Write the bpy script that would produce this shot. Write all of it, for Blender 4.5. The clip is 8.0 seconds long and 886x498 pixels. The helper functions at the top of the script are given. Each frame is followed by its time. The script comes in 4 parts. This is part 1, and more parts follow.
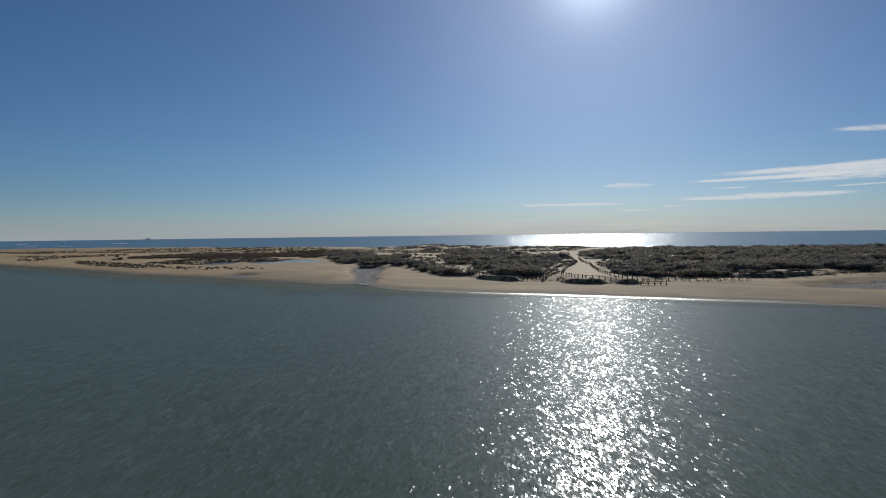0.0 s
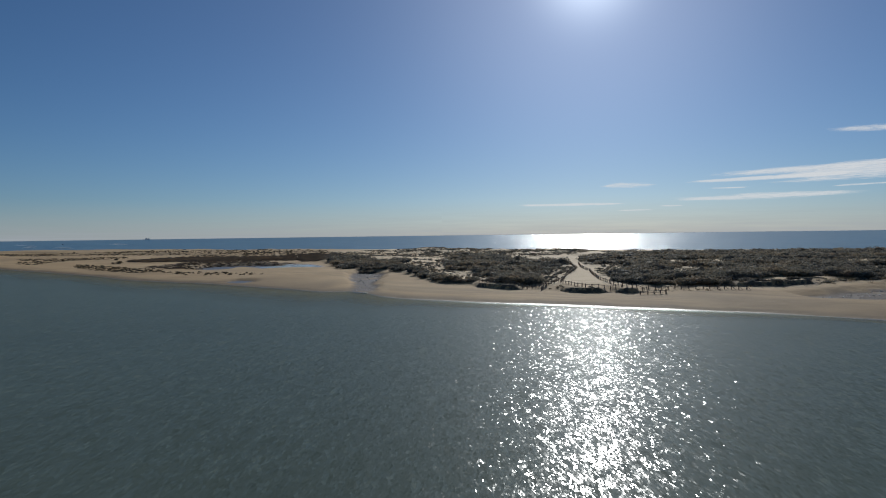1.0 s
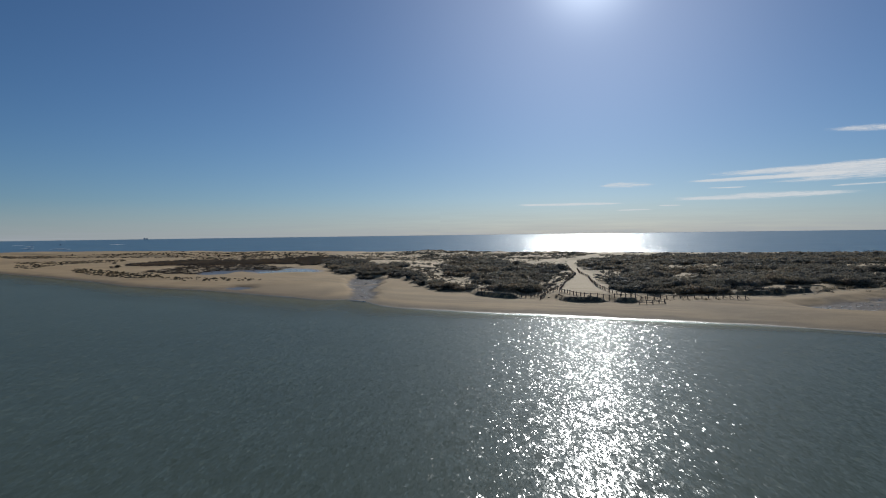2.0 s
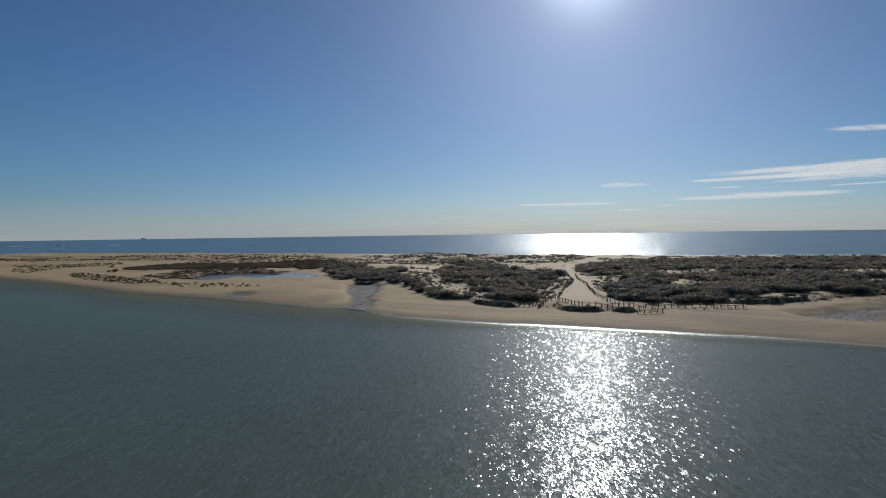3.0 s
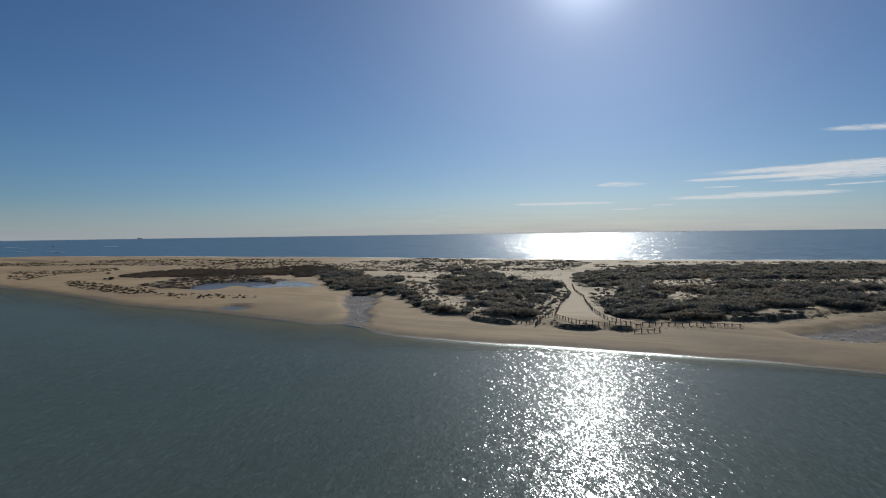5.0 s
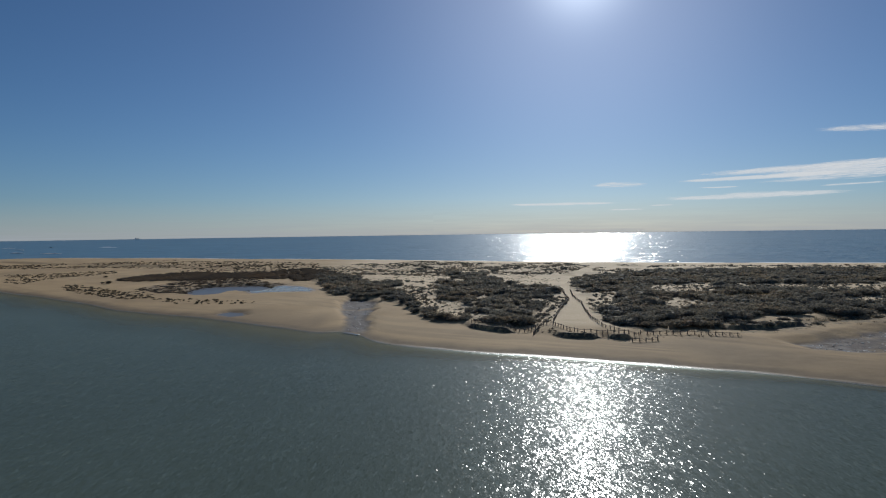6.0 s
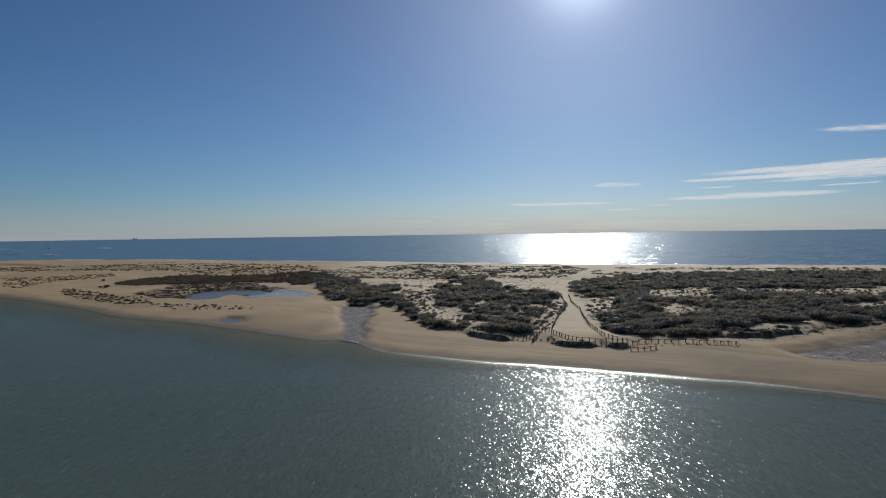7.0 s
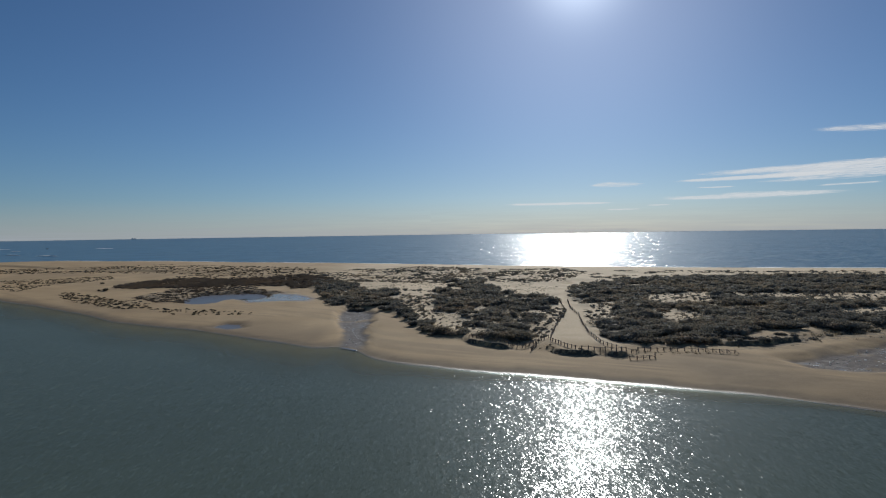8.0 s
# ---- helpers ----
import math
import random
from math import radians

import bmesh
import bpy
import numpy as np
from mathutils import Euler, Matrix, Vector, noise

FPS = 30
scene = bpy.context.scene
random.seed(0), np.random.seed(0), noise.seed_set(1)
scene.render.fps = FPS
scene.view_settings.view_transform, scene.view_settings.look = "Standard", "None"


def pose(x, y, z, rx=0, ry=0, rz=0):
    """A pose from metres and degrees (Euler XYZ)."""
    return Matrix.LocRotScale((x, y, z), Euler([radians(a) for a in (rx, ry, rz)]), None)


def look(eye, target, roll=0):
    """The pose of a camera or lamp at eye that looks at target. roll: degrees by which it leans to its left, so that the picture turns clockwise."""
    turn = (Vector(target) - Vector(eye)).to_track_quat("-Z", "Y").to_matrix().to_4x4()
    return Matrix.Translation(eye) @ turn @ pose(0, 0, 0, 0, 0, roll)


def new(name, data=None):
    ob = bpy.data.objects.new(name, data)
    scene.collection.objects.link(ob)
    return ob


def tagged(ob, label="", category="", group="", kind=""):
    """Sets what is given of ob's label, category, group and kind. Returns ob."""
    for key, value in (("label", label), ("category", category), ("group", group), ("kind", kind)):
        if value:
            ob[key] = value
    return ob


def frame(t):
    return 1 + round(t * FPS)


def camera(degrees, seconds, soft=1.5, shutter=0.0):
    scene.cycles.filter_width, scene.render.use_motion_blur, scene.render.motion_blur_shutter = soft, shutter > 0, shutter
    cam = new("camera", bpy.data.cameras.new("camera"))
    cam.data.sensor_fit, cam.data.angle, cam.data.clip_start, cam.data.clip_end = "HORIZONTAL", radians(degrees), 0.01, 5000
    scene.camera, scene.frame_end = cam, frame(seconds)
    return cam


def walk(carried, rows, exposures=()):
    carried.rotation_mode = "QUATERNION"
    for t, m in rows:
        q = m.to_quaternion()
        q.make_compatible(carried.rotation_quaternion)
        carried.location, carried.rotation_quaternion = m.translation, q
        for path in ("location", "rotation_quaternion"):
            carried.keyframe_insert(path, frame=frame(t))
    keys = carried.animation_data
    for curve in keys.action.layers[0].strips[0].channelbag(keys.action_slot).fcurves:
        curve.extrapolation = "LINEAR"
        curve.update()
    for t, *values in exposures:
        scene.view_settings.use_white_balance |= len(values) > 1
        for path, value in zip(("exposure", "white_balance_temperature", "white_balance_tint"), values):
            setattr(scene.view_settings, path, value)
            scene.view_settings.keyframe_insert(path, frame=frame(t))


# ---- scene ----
# ---- camera: a drone rising almost straight up over the lagoon, turning slowly to its right ----
cam = camera(70.0, 8.0, soft=1.1)
ROWS = [
    (0.0, 0.000, 0.000, 10.000, -0.050, -1.300, 0.729),
    (1.0, 0.002, 0.121, 11.660, -0.095, -1.322, 0.739),
    (1.5, 0.003, 0.175, 12.600, -0.120, -1.350, 0.744),
    (2.0, 0.003, 0.229, 13.450, -0.220, -1.369, 0.749),
    (3.0, 0.001, 0.325, 15.231, -0.399, -1.405, 0.759),
    (4.0, -0.002, 0.408, 17.065, -0.525, -1.472, 0.769),
    (5.0, -0.008, 0.479, 18.789, -0.680, -1.497, 0.779),
    (6.0, -0.015, 0.538, 20.363, -0.858, -1.492, 0.789),
    (7.0, -0.025, 0.584, 21.967, -1.010, -1.509, 0.799),
    (8.0, -0.037, 0.618, 23.631, -1.105, -1.550, 0.808),
]
walk(cam, [(t, pose(x, y, z, 90 + pitch, roll, yaw)) for t, x, y, z, yaw, pitch, roll in ROWS],
     exposures=[(0.0, 0.0, 5620, 5.8), (8.0, 0.0, 5620, 5.8)])

# ---- light: a low winter sun ahead, clear sky ----
SUN_AZ, SUN_EL = 13.35, 22.3
world = bpy.data.worlds.new("sky")
scene.world = world
world.use_nodes = True
wn = world.node_tree
sky = wn.nodes.new("ShaderNodeTexSky")
sky.sky_type = "NISHITA"
sky.sun_disc = False
sky.sun_elevation, sky.sun_rotation = radians(SUN_EL), radians(SUN_AZ)
sky.altitude, sky.air_density, sky.dust_density, sky.ozone_density = 0, 0.85, 0.16, 5.0
wn.nodes["Background"].inputs["Strength"].default_value = 0.0435
wn.links.new(sky.outputs[0], wn.nodes["Background"].inputs["Color"])

sun_data = bpy.data.lights.new("sun", "SUN")
sun_data.energy, sun_data.angle, sun_data.color = 3.5, radians(0.53), (1.0, 0.905, 0.775)
sun = new("sun", sun_data)
SUN_DIR = Vector((math.sin(radians(SUN_AZ)) * math.cos(radians(SUN_EL)), math.cos(radians(SUN_AZ)) * math.cos(radians(SUN_EL)), math.sin(radians(SUN_EL))))
sun.matrix_world = look(SUN_DIR * 100, (0, 0, 0))

# the sun's aureole in the thin sea haze, round the sun itself
sky_way = wn.nodes.new("ShaderNodeTexCoord")
sun_dot = wn.nodes.new("ShaderNodeVectorMath")
sun_dot.operation, sun_dot.inputs[1].default_value = "DOT_PRODUCT", SUN_DIR
wn.links.new(sky_way.outputs["Generated"], sun_dot.inputs[0])
last = wn.nodes["Background"].outputs[0]
for narrow, much, tint in ((520.0, 0.62, (1.0, 0.97, 0.93, 1)), (40.0, 0.14, (1.0, 0.91, 0.93, 1)), (7.0, 0.05, (1.0, 0.84, 0.86, 1))):
    lobe = wn.nodes.new("ShaderNodeMath")
    lobe.operation, lobe.use_clamp, lobe.inputs[1].default_value = "POWER", True, narrow
    above = wn.nodes.new("ShaderNodeMath")
    above.operation, above.inputs[1].default_value = "MAXIMUM", 0.0
    wn.links.new(sun_dot.outputs["Value"], above.inputs[0])
    wn.links.new(above.outputs[0], lobe.inputs[0])
    glow = wn.nodes.new("ShaderNodeBackground")
    glow.inputs["Color"].default_value = tint
    level = wn.nodes.new("ShaderNodeMath")
    level.operation, level.inputs[1].default_value = "MULTIPLY", much
    wn.links.new(lobe.outputs[0], level.inputs[0])
    wn.links.new(level.outputs[0], glow.inputs["Strength"])
    both = wn.nodes.new("ShaderNodeAddShader")
    wn.links.new(last, both.inputs[0])
    wn.links.new(glow.outputs[0], both.inputs[1])
    last = both.outputs[0]
wn.links.new(last, wn.nodes["World Output"].inputs["Surface"])


# ---- small tools ----
rng = np.random.default_rng(7)


def lattice(ix, iy, seed):
    """Hashed values 0..1 on whole-number places."""
    h = (ix.astype(np.int64) * 374761393 + iy.astype(np.int64) * 668265263 + seed * 1442695041) & 0xFFFFFFFF
    h = ((h ^ (h >> 13)) * 1274126177) & 0xFFFFFFFF
    return ((h ^ (h >> 16)) & 0xFFFF) / 65535.0


def smooth_noise(x, y, size, seed=0):
    """Value noise 0..1 with features of that many metres."""
    u, v = np.asarray(x) / size, np.asarray(y) / size
    i, j = np.floor(u), np.floor(v)
    a, b = u - i, v - j
    a, b = a * a * (3 - 2 * a), b * b * (3 - 2 * b)
    top = lattice(i, j, seed) * (1 - a) + lattice(i + 1, j, seed) * a
    low = lattice(i, j + 1, seed) * (1 - a) + lattice(i + 1, j + 1, seed) * a
    return top * (1 - b) + low * b


def fractal(x, y, size, seed=0, octaves=3):
    total, weight = 0.0, 0.0
    for k in range(octaves):
        total = total + smooth_noise(x, y, size / 2**k, seed + 11 * k) * 0.5**k
        weight += 0.5**k
    return total / weight


def step(a, b, x):
    k = np.clip((x - a) / (b - a), 0, 1)
    return k * k * (3 - 2 * k)


def inside(poly, x, y):
    """Metres inside a polygon (minus outside), for arrays."""
    x, y = np.asarray(x, float), np.asarray(y, float)
    best, odd = np.full(x.shape, 1e9), np.zeros(x.shape, bool)
    for (ax, ay), (bx, by) in zip(poly, poly[1:] + poly[:1]):
        dx, dy = bx - ax, by - ay
        k = np.clip(((x - ax) * dx + (y - ay) * dy) / (dx * dx + dy * dy), 0, 1)
        best = np.minimum(best, np.hypot(x - ax - k * dx, y - ay - k * dy))
        if ay != by:
            odd ^= ((ay > y) != (by > y)) & (x < ax + (y - ay) * dx / dy)
    return np.where(odd, best, -best)


def mesh_of(name, verts, faces, smooth=False, mats=(), index=None):
    """A mesh of triangles or quads from arrays."""
    faces = np.asarray(faces, np.int32)
    n, k = faces.shape
    me = bpy.data.meshes.new(name)
    me.vertices.add(len(verts))
    me.vertices.foreach_set("co", np.asarray(verts, np.float32).ravel())
    me.loops.add(n * k)
    me.loops.foreach_set("vertex_index", faces.ravel())
    me.polygons.add(n)
    me.polygons.foreach_set("loop_start", np.arange(0, n * k, k, dtype=np.int32))
    me.update(calc_edges=True)
    me.polygons.foreach_set("use_smooth", np.full(n, smooth))
    for m in mats:
        me.materials.append(m)
    if index is not None:
        me.polygons.foreach_set("material_index", index)
    return me


def put(name, me, material, parent=None, label=""):
    ob = new(name, me)
    if not me.materials:
        me.materials.append(material)
    ob.parent = parent
    return tagged(ob, label)


# ---- materials ----
def material(name):
    m = bpy.data.materials.new(name)
    m.use_nodes = True
    t = m.node_tree
    return m, t, t.nodes["Principled BSDF"], t.links.new


def node(tree, kind, **sets):
    n = tree.nodes.new(kind)
    for key, value in sets.items():
        n.inputs[key.replace("_", " ")].default_value = value
    return n


def place(tree, scale):
    """World place times a scale, as a vector."""
    g = tree.nodes.new("ShaderNodeNewGeometry")
    m = tree.nodes.new("ShaderNodeMapping")
    m.inputs["Scale"].default_value = scale
    tree.links.new(g.outputs["Position"], m.inputs["Vector"])
    return m.outputs[0]


def grain(tree, vector, scale, detail=4.0, rough=0.55):
    n = node(tree, "ShaderNodeTexNoise", Scale=scale, Detail=detail, Roughness=rough)
    if vector is not None:
        tree.links.new(vector, n.inputs["Vector"])
    return n


def ramp(tree, value, stops):
    n = tree.nodes.new("ShaderNodeValToRGB")
    r = n.color_ramp
    while len(r.elements) < len(stops):
        r.elements.new(0.5)
    for e, (at, c) in zip(r.elements, stops):
        e.position, e.color = at, (*c, 1.0) if len(c) == 3 else c
    tree.links.new(value, n.inputs[0])
    return n.outputs[0]


def blend(tree, factor, a, b, how="MIX"):
    n = tree.nodes.new("ShaderNodeMix")
    n.data_type, n.blend_type = "RGBA", how
    for socket, value in ((n.inputs[0], factor), (n.inputs[6], a), (n.inputs[7], b)):
        if isinstance(value, bpy.types.NodeSocket):
            tree.links.new(value, socket)
        elif isinstance(value, tuple):
            socket.default_value = (*value, 1.0)
        else:
            socket.default_value = value
    return n.outputs[2]


def sums(tree, how, a, b=0.0, c=0.0):
    n = tree.nodes.new("ShaderNodeMath")
    n.operation = how
    for socket, value in zip(n.inputs, (a, b, c)):
        if isinstance(value, bpy.types.NodeSocket):
            tree.links.new(value, socket)
        else:
            socket.default_value = value
    return n.outputs[0]


def water_material(name, body, spread, gloss, layers, tilt_to_view=0.0, facets=0.2, shine=0.15, sheen=0.45, patch=(0.012, 0.03), shallow=False):
    """Water with wind ripples. spread: how far the surface leans; layers: width, depth and share of each size of wavelet;
    facets: how much of the surface lies in smooth wavelets that can flash, the rest is finely ruffled."""
    m, t, p, link = material(name)

    def vector(how, a, b=None, scale=None):
        n = t.nodes.new("ShaderNodeVectorMath")
        n.operation = how
        for socket, value in ((n.inputs[0], a), (n.inputs[1], b), (n.inputs[3], scale)):
            if isinstance(value, bpy.types.NodeSocket):
                link(value, socket)
            elif value is not None:
                socket.default_value = value
        return n.outputs[0]

    # wavelets of several sizes, each with a lean of its own: most nearly level, few steep
    lean = None
    for k, (wide, deep, share) in enumerate(layers):
        v = vector("ADD", place(t, (1.0 / wide, 1.0 / deep, 0.0)), (37.3 * k, 21.7 * k, 0.0))
        cell = t.nodes.new("ShaderNodeTexVoronoi")
        cell.voronoi_dimensions = "2D"
        cell.inputs["Scale"].default_value = 1.0
        link(v, cell.inputs["Vector"])
        channels = t.nodes.new("ShaderNodeSeparateColor")
        link(cell.outputs["Color"], channels.inputs[0])
        much = sums(t, "MULTIPLY_ADD", sums(t, "POWER", channels.outputs[2], 2.5), 2.0, 0.3)
        c = vector("SCALE", vector("SUBTRACT", cell.outputs["Color"], (0.5, 0.5, 0.5)), None, much)
        c = vector("MULTIPLY", c, (spread * share, spread * share * 0.9, 0.0))
        lean = c if lean is None else vector("ADD", lean, c)
    # wide patches that the wind roughens more
    wind = grain(t, place(t, (*patch, 1.0)), 1.0, 3.0).outputs[0]
    steep = sums(t, "MULTIPLY_ADD", wind, 0.8, 0.6)
    # sea normals tilted towards the camera so the far water looks bluer from there
    link(vector("NORMALIZE", vector("ADD", vector("SCALE", lean, None, steep), (0, -tilt_to_view, 1))), p.inputs["Normal"])
    tone = grain(t, place(t, (0.02, 0.02, 1.0)), 1.0, 3.0)
    colour = blend(t, tone.outputs[0], body, tuple(c * 1.4 for c in body))
    ruffled = t.nodes.new("ShaderNodeBsdfPrincipled")
    link(vector("NORMALIZE", vector("ADD", vector("SCALE", lean, None, 0.25), (0, -tilt_to_view, 1))), ruffled.inputs["Normal"])
    for layer, rough, level in ((p, gloss, 0.5), (ruffled, sheen, shine)):
        link(colour, layer.inputs["Base Color"])
        layer.inputs["Roughness"].default_value, layer.inputs["IOR"].default_value = rough, 1.333
        layer.inputs["Specular IOR Level"].default_value = level
    mix = t.nodes.new("ShaderNodeMixShader")
    mix.inputs[0].default_value = facets
    link(ruffled.outputs[0], mix.inputs[1]), link(p.outputs[0], mix.inputs[2])
    if shallow:  # the sandy bed shows through thin water at the edge
        thin = t.nodes.new("ShaderNodeAttribute")
        thin.attribute_name = "thin"
        clear = t.nodes.new("ShaderNodeBsdfTransparent")
        clear.inputs["Color"].default_value = (0.78, 0.84, 0.82, 1)
        over = t.nodes.new("ShaderNodeMixShader")
        link(thin.outputs["Fac"], over.inputs[0]), link(mix.outputs[0], over.inputs[1]), link(clear.outputs[0], over.inputs[2])
        mix = over
    link(mix.outputs[0], t.nodes["Material Output"].inputs["Surface"])
    return m


LAGOON = water_material("lagoon_water", (0.08, 0.1, 0.081), 0.17, 0.15, ((0.075, 0.23, 1.0), (0.15, 0.45, 1.0), (0.42, 1.2, 0.6)), 0.0, 0.27, 0.02, 0.6, shallow=True)
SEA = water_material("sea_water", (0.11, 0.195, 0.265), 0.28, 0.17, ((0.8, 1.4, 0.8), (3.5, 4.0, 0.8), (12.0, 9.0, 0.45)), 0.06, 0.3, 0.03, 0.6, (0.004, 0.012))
POOL = water_material("pool_water", (0.12, 0.11, 0.105), 0.1, 0.2, ((0.3, 0.6, 1.0),), 0.0, 0.4, 0.2)


def sand_material():
    m, t, p, link = material("sand")
    dry = ramp(t, grain(t, place(t, (0.05, 0.05, 0.05)), 1.0, 5.0).outputs[0],
               [(0.3, (0.455, 0.305, 0.146)), (0.7, (0.60, 0.418, 0.215))])
    speck = grain(t, place(t, (1, 1, 1)), 2.2, 6.0, 0.7)
    dry = blend(t, sums(t, "MULTIPLY", speck.outputs[0], 0.5), dry, (0.24, 0.172, 0.10))
    pale_dune = t.nodes.new("ShaderNodeAttribute")
    pale_dune.attribute_name = "pale_dune"
    dry = blend(t, pale_dune.outputs["Fac"], dry, ramp(t, speck.outputs[0], [(0.35, (0.66, 0.5, 0.3)), (0.65, (0.8, 0.64, 0.42))]))
    damp = t.nodes.new("ShaderNodeAttribute")
    damp.attribute_name = "damp"
    wet = ramp(t, grain(t, place(t, (0.25, 0.25, 0.25)), 1.0, 5.0, 0.65).outputs[0],
               [(0.3, (0.165, 0.115, 0.064)), (0.7, (0.25, 0.178, 0.1))])
    colour = blend(t, damp.outputs["Fac"], dry, wet)
    litter_shade = t.nodes.new("ShaderNodeAttribute")
    litter_shade.attribute_name = "litter_shade"
    patch = grain(t, place(t, (1, 1, 1)), 0.7, 6.0, 0.75)
    bits = ramp(t, patch.outputs[0], [(0.42, (0, 0, 0)), (0.56, (1, 1, 1))])
    twig_shade = sums(t, "MULTIPLY", bits, litter_shade.outputs["Fac"])
    colour = blend(t, twig_shade, colour, (0.115, 0.095, 0.065))
    mud = t.nodes.new("ShaderNodeAttribute")
    mud.attribute_name = "mud"
    clay = ramp(t, grain(t, place(t, (1, 1, 1)), 0.9, 6.0, 0.75).outputs[0], [(0.35, (0.07, 0.057, 0.052)), (0.52, (0.125, 0.103, 0.093)), (0.68, (0.21, 0.175, 0.155))])
    colour = blend(t, mud.outputs["Fac"], colour, clay)
    link(colour, p.inputs["Base Color"])
    wetness = t.nodes.new("ShaderNodeAttribute")
    wetness.attribute_name = "wet"
    rough = sums(t, "MULTIPLY_ADD", wetness.outputs["Fac"], sums(t, "MULTIPLY_ADD", mud.outputs["Fac"], 0.4, -0.6), 0.92)
    link(rough, p.inputs["Roughness"])
    p.inputs["Specular IOR Level"].default_value = 0.17
    b = node(t, "ShaderNodeBump", Strength=0.6, Distance=0.12)
    link(grain(t, place(t, (1, 1, 1)), 1.3, 8.0, 0.7).outputs[0], b.inputs["Height"])
    link(b.outputs[0], p.inputs["Normal"])
    return m


SAND = sand_material()


def leaf_material(name, tones, lift=0.55, open_share=0.35):
    """Small-leaved plants: each bush and each sprig a little different."""
    m, t, p, link = material(name)
    g = t.nodes.new("ShaderNodeNewGeometry")
    big = grain(t, place(t, (0.33, 0.33, 0.33)), 1.0, 2.0)
    c = ramp(t, big.outputs[0], [(0.33, tones[0]), (0.47, tones[1]), (0.58, tones[2]), (0.70, tones[3])])
    wide = grain(t, place(t, (0.045, 0.045, 0.045)), 1.0, 3.0)
    c = blend(t, 1.0, c, ramp(t, wide.outputs[0], [(0.36, (0.78, 0.8, 0.84)), (0.5, (1.0, 1.0, 1.0)), (0.64, (1.18, 1.06, 0.92))]), "MULTIPLY")
    c = blend(t, 1.0, c, ramp(t, g.outputs["Random Per Island"], [(0.0, (0.85, 0.85, 0.85)), (1.0, (1.12, 1.12, 1.12))]), "MULTIPLY")
    link(c, p.inputs["Base Color"])
    skyward = t.nodes.new("ShaderNodeVectorMath")  # shading normals bent upward and south to even out contrast between leaves
    skyward.operation, skyward.inputs[1].default_value = "ADD", (0.0, -0.25, 1.3)
    level = t.nodes.new("ShaderNodeVectorMath")
    level.operation = "NORMALIZE"
    link(g.outputs["Normal"], skyward.inputs[0]), link(skyward.outputs[0], level.inputs[0])
    link(level.outputs[0], p.inputs["Normal"])
    p.inputs["Roughness"].default_value = 0.75
    p.inputs["Specular IOR Level"].default_value = 0.05
    tr = t.nodes.new("ShaderNodeBsdfTranslucent")
    link(c, tr.inputs["Color"])
    mix = t.nodes.new("ShaderNodeMixShader")
    mix.inputs[0].default_value = lift
    link(p.outputs[0], mix.inputs[1]), link(tr.outputs[0], mix.inputs[2])
    airy = t.nodes.new("ShaderNodeMixShader")  # gaps between the fine leaves of a spray
    airy.inputs[0].default_value = open_share
    link(mix.outputs[0], airy.inputs[1]), link(t.nodes.new("ShaderNodeBsdfTransparent").outputs[0], airy.inputs[2])
    link(airy.outputs[0], t.nodes["Material Output"].inputs["Surface"])
    return m


SCRUB = leaf_material("scrub_leaves", [(0.178, 0.167, 0.136), (0.208, 0.193, 0.156), (0.226, 0.2, 0.158), (0.255, 0.2, 0.15)], 0.5)
# inner cores coloured paler than the leaves to lift the shade inside bushes
PALE_CORE = leaf_material("scrub_pale_core", [(0.26, 0.24, 0.192), (0.295, 0.27, 0.215), (0.31, 0.275, 0.217), (0.33, 0.27, 0.207)], 0.45, 0.15)
GRASS = leaf_material("dune_grass", [(0.16, 0.132, 0.085), (0.21, 0.168, 0.104), (0.18, 0.156, 0.1), (0.235, 0.185, 0.112)], 0.4)
MARSH = leaf_material("marsh_plants", [(0.14, 0.11, 0.082), (0.18, 0.135, 0.098), (0.16, 0.132, 0.095), (0.205, 0.146, 0.104)], 0.4)


def wood_material(name, a, b):
    m, t, p, link = material(name)
    n = grain(t, place(t, (6, 6, 1.2)), 2.0, 5.0)
    link(ramp(t, n.outputs[0], [(0.3, a), (0.7, b)]), p.inputs["Base Color"])
    p.inputs["Roughness"].default_value = 0.85
    bump = node(t, "ShaderNodeBump", Strength=0.5, Distance=0.02)
    link(n.outputs[0], bump.inputs["Height"])
    link(bump.outputs[0], p.inputs["Normal"])
    return m


# post wood is darkened for its shaded side, rail wood lightened for sunlight
POST = wood_material("weathered_shaded_post", (0.15, 0.115, 0.085), (0.29, 0.225, 0.165))
RAIL = wood_material("weathered_sunlit_rail", (0.24, 0.19, 0.14), (0.42, 0.335, 0.25))
STEM = wood_material("shrub_stem", (0.09, 0.07, 0.05), (0.16, 0.13, 0.10))


def foam_material():
    m, t, p, link = material("foam")
    n = grain(t, place(t, (1, 1, 1)), 1.5, 6.0, 0.7)
    link(ramp(t, n.outputs[0], [(0.35, (0.55, 0.56, 0.55)), (0.6, (0.8, 0.8, 0.79))]), p.inputs["Base Color"])
    p.inputs["Roughness"].default_value = 0.6
    return m


FOAM = foam_material()

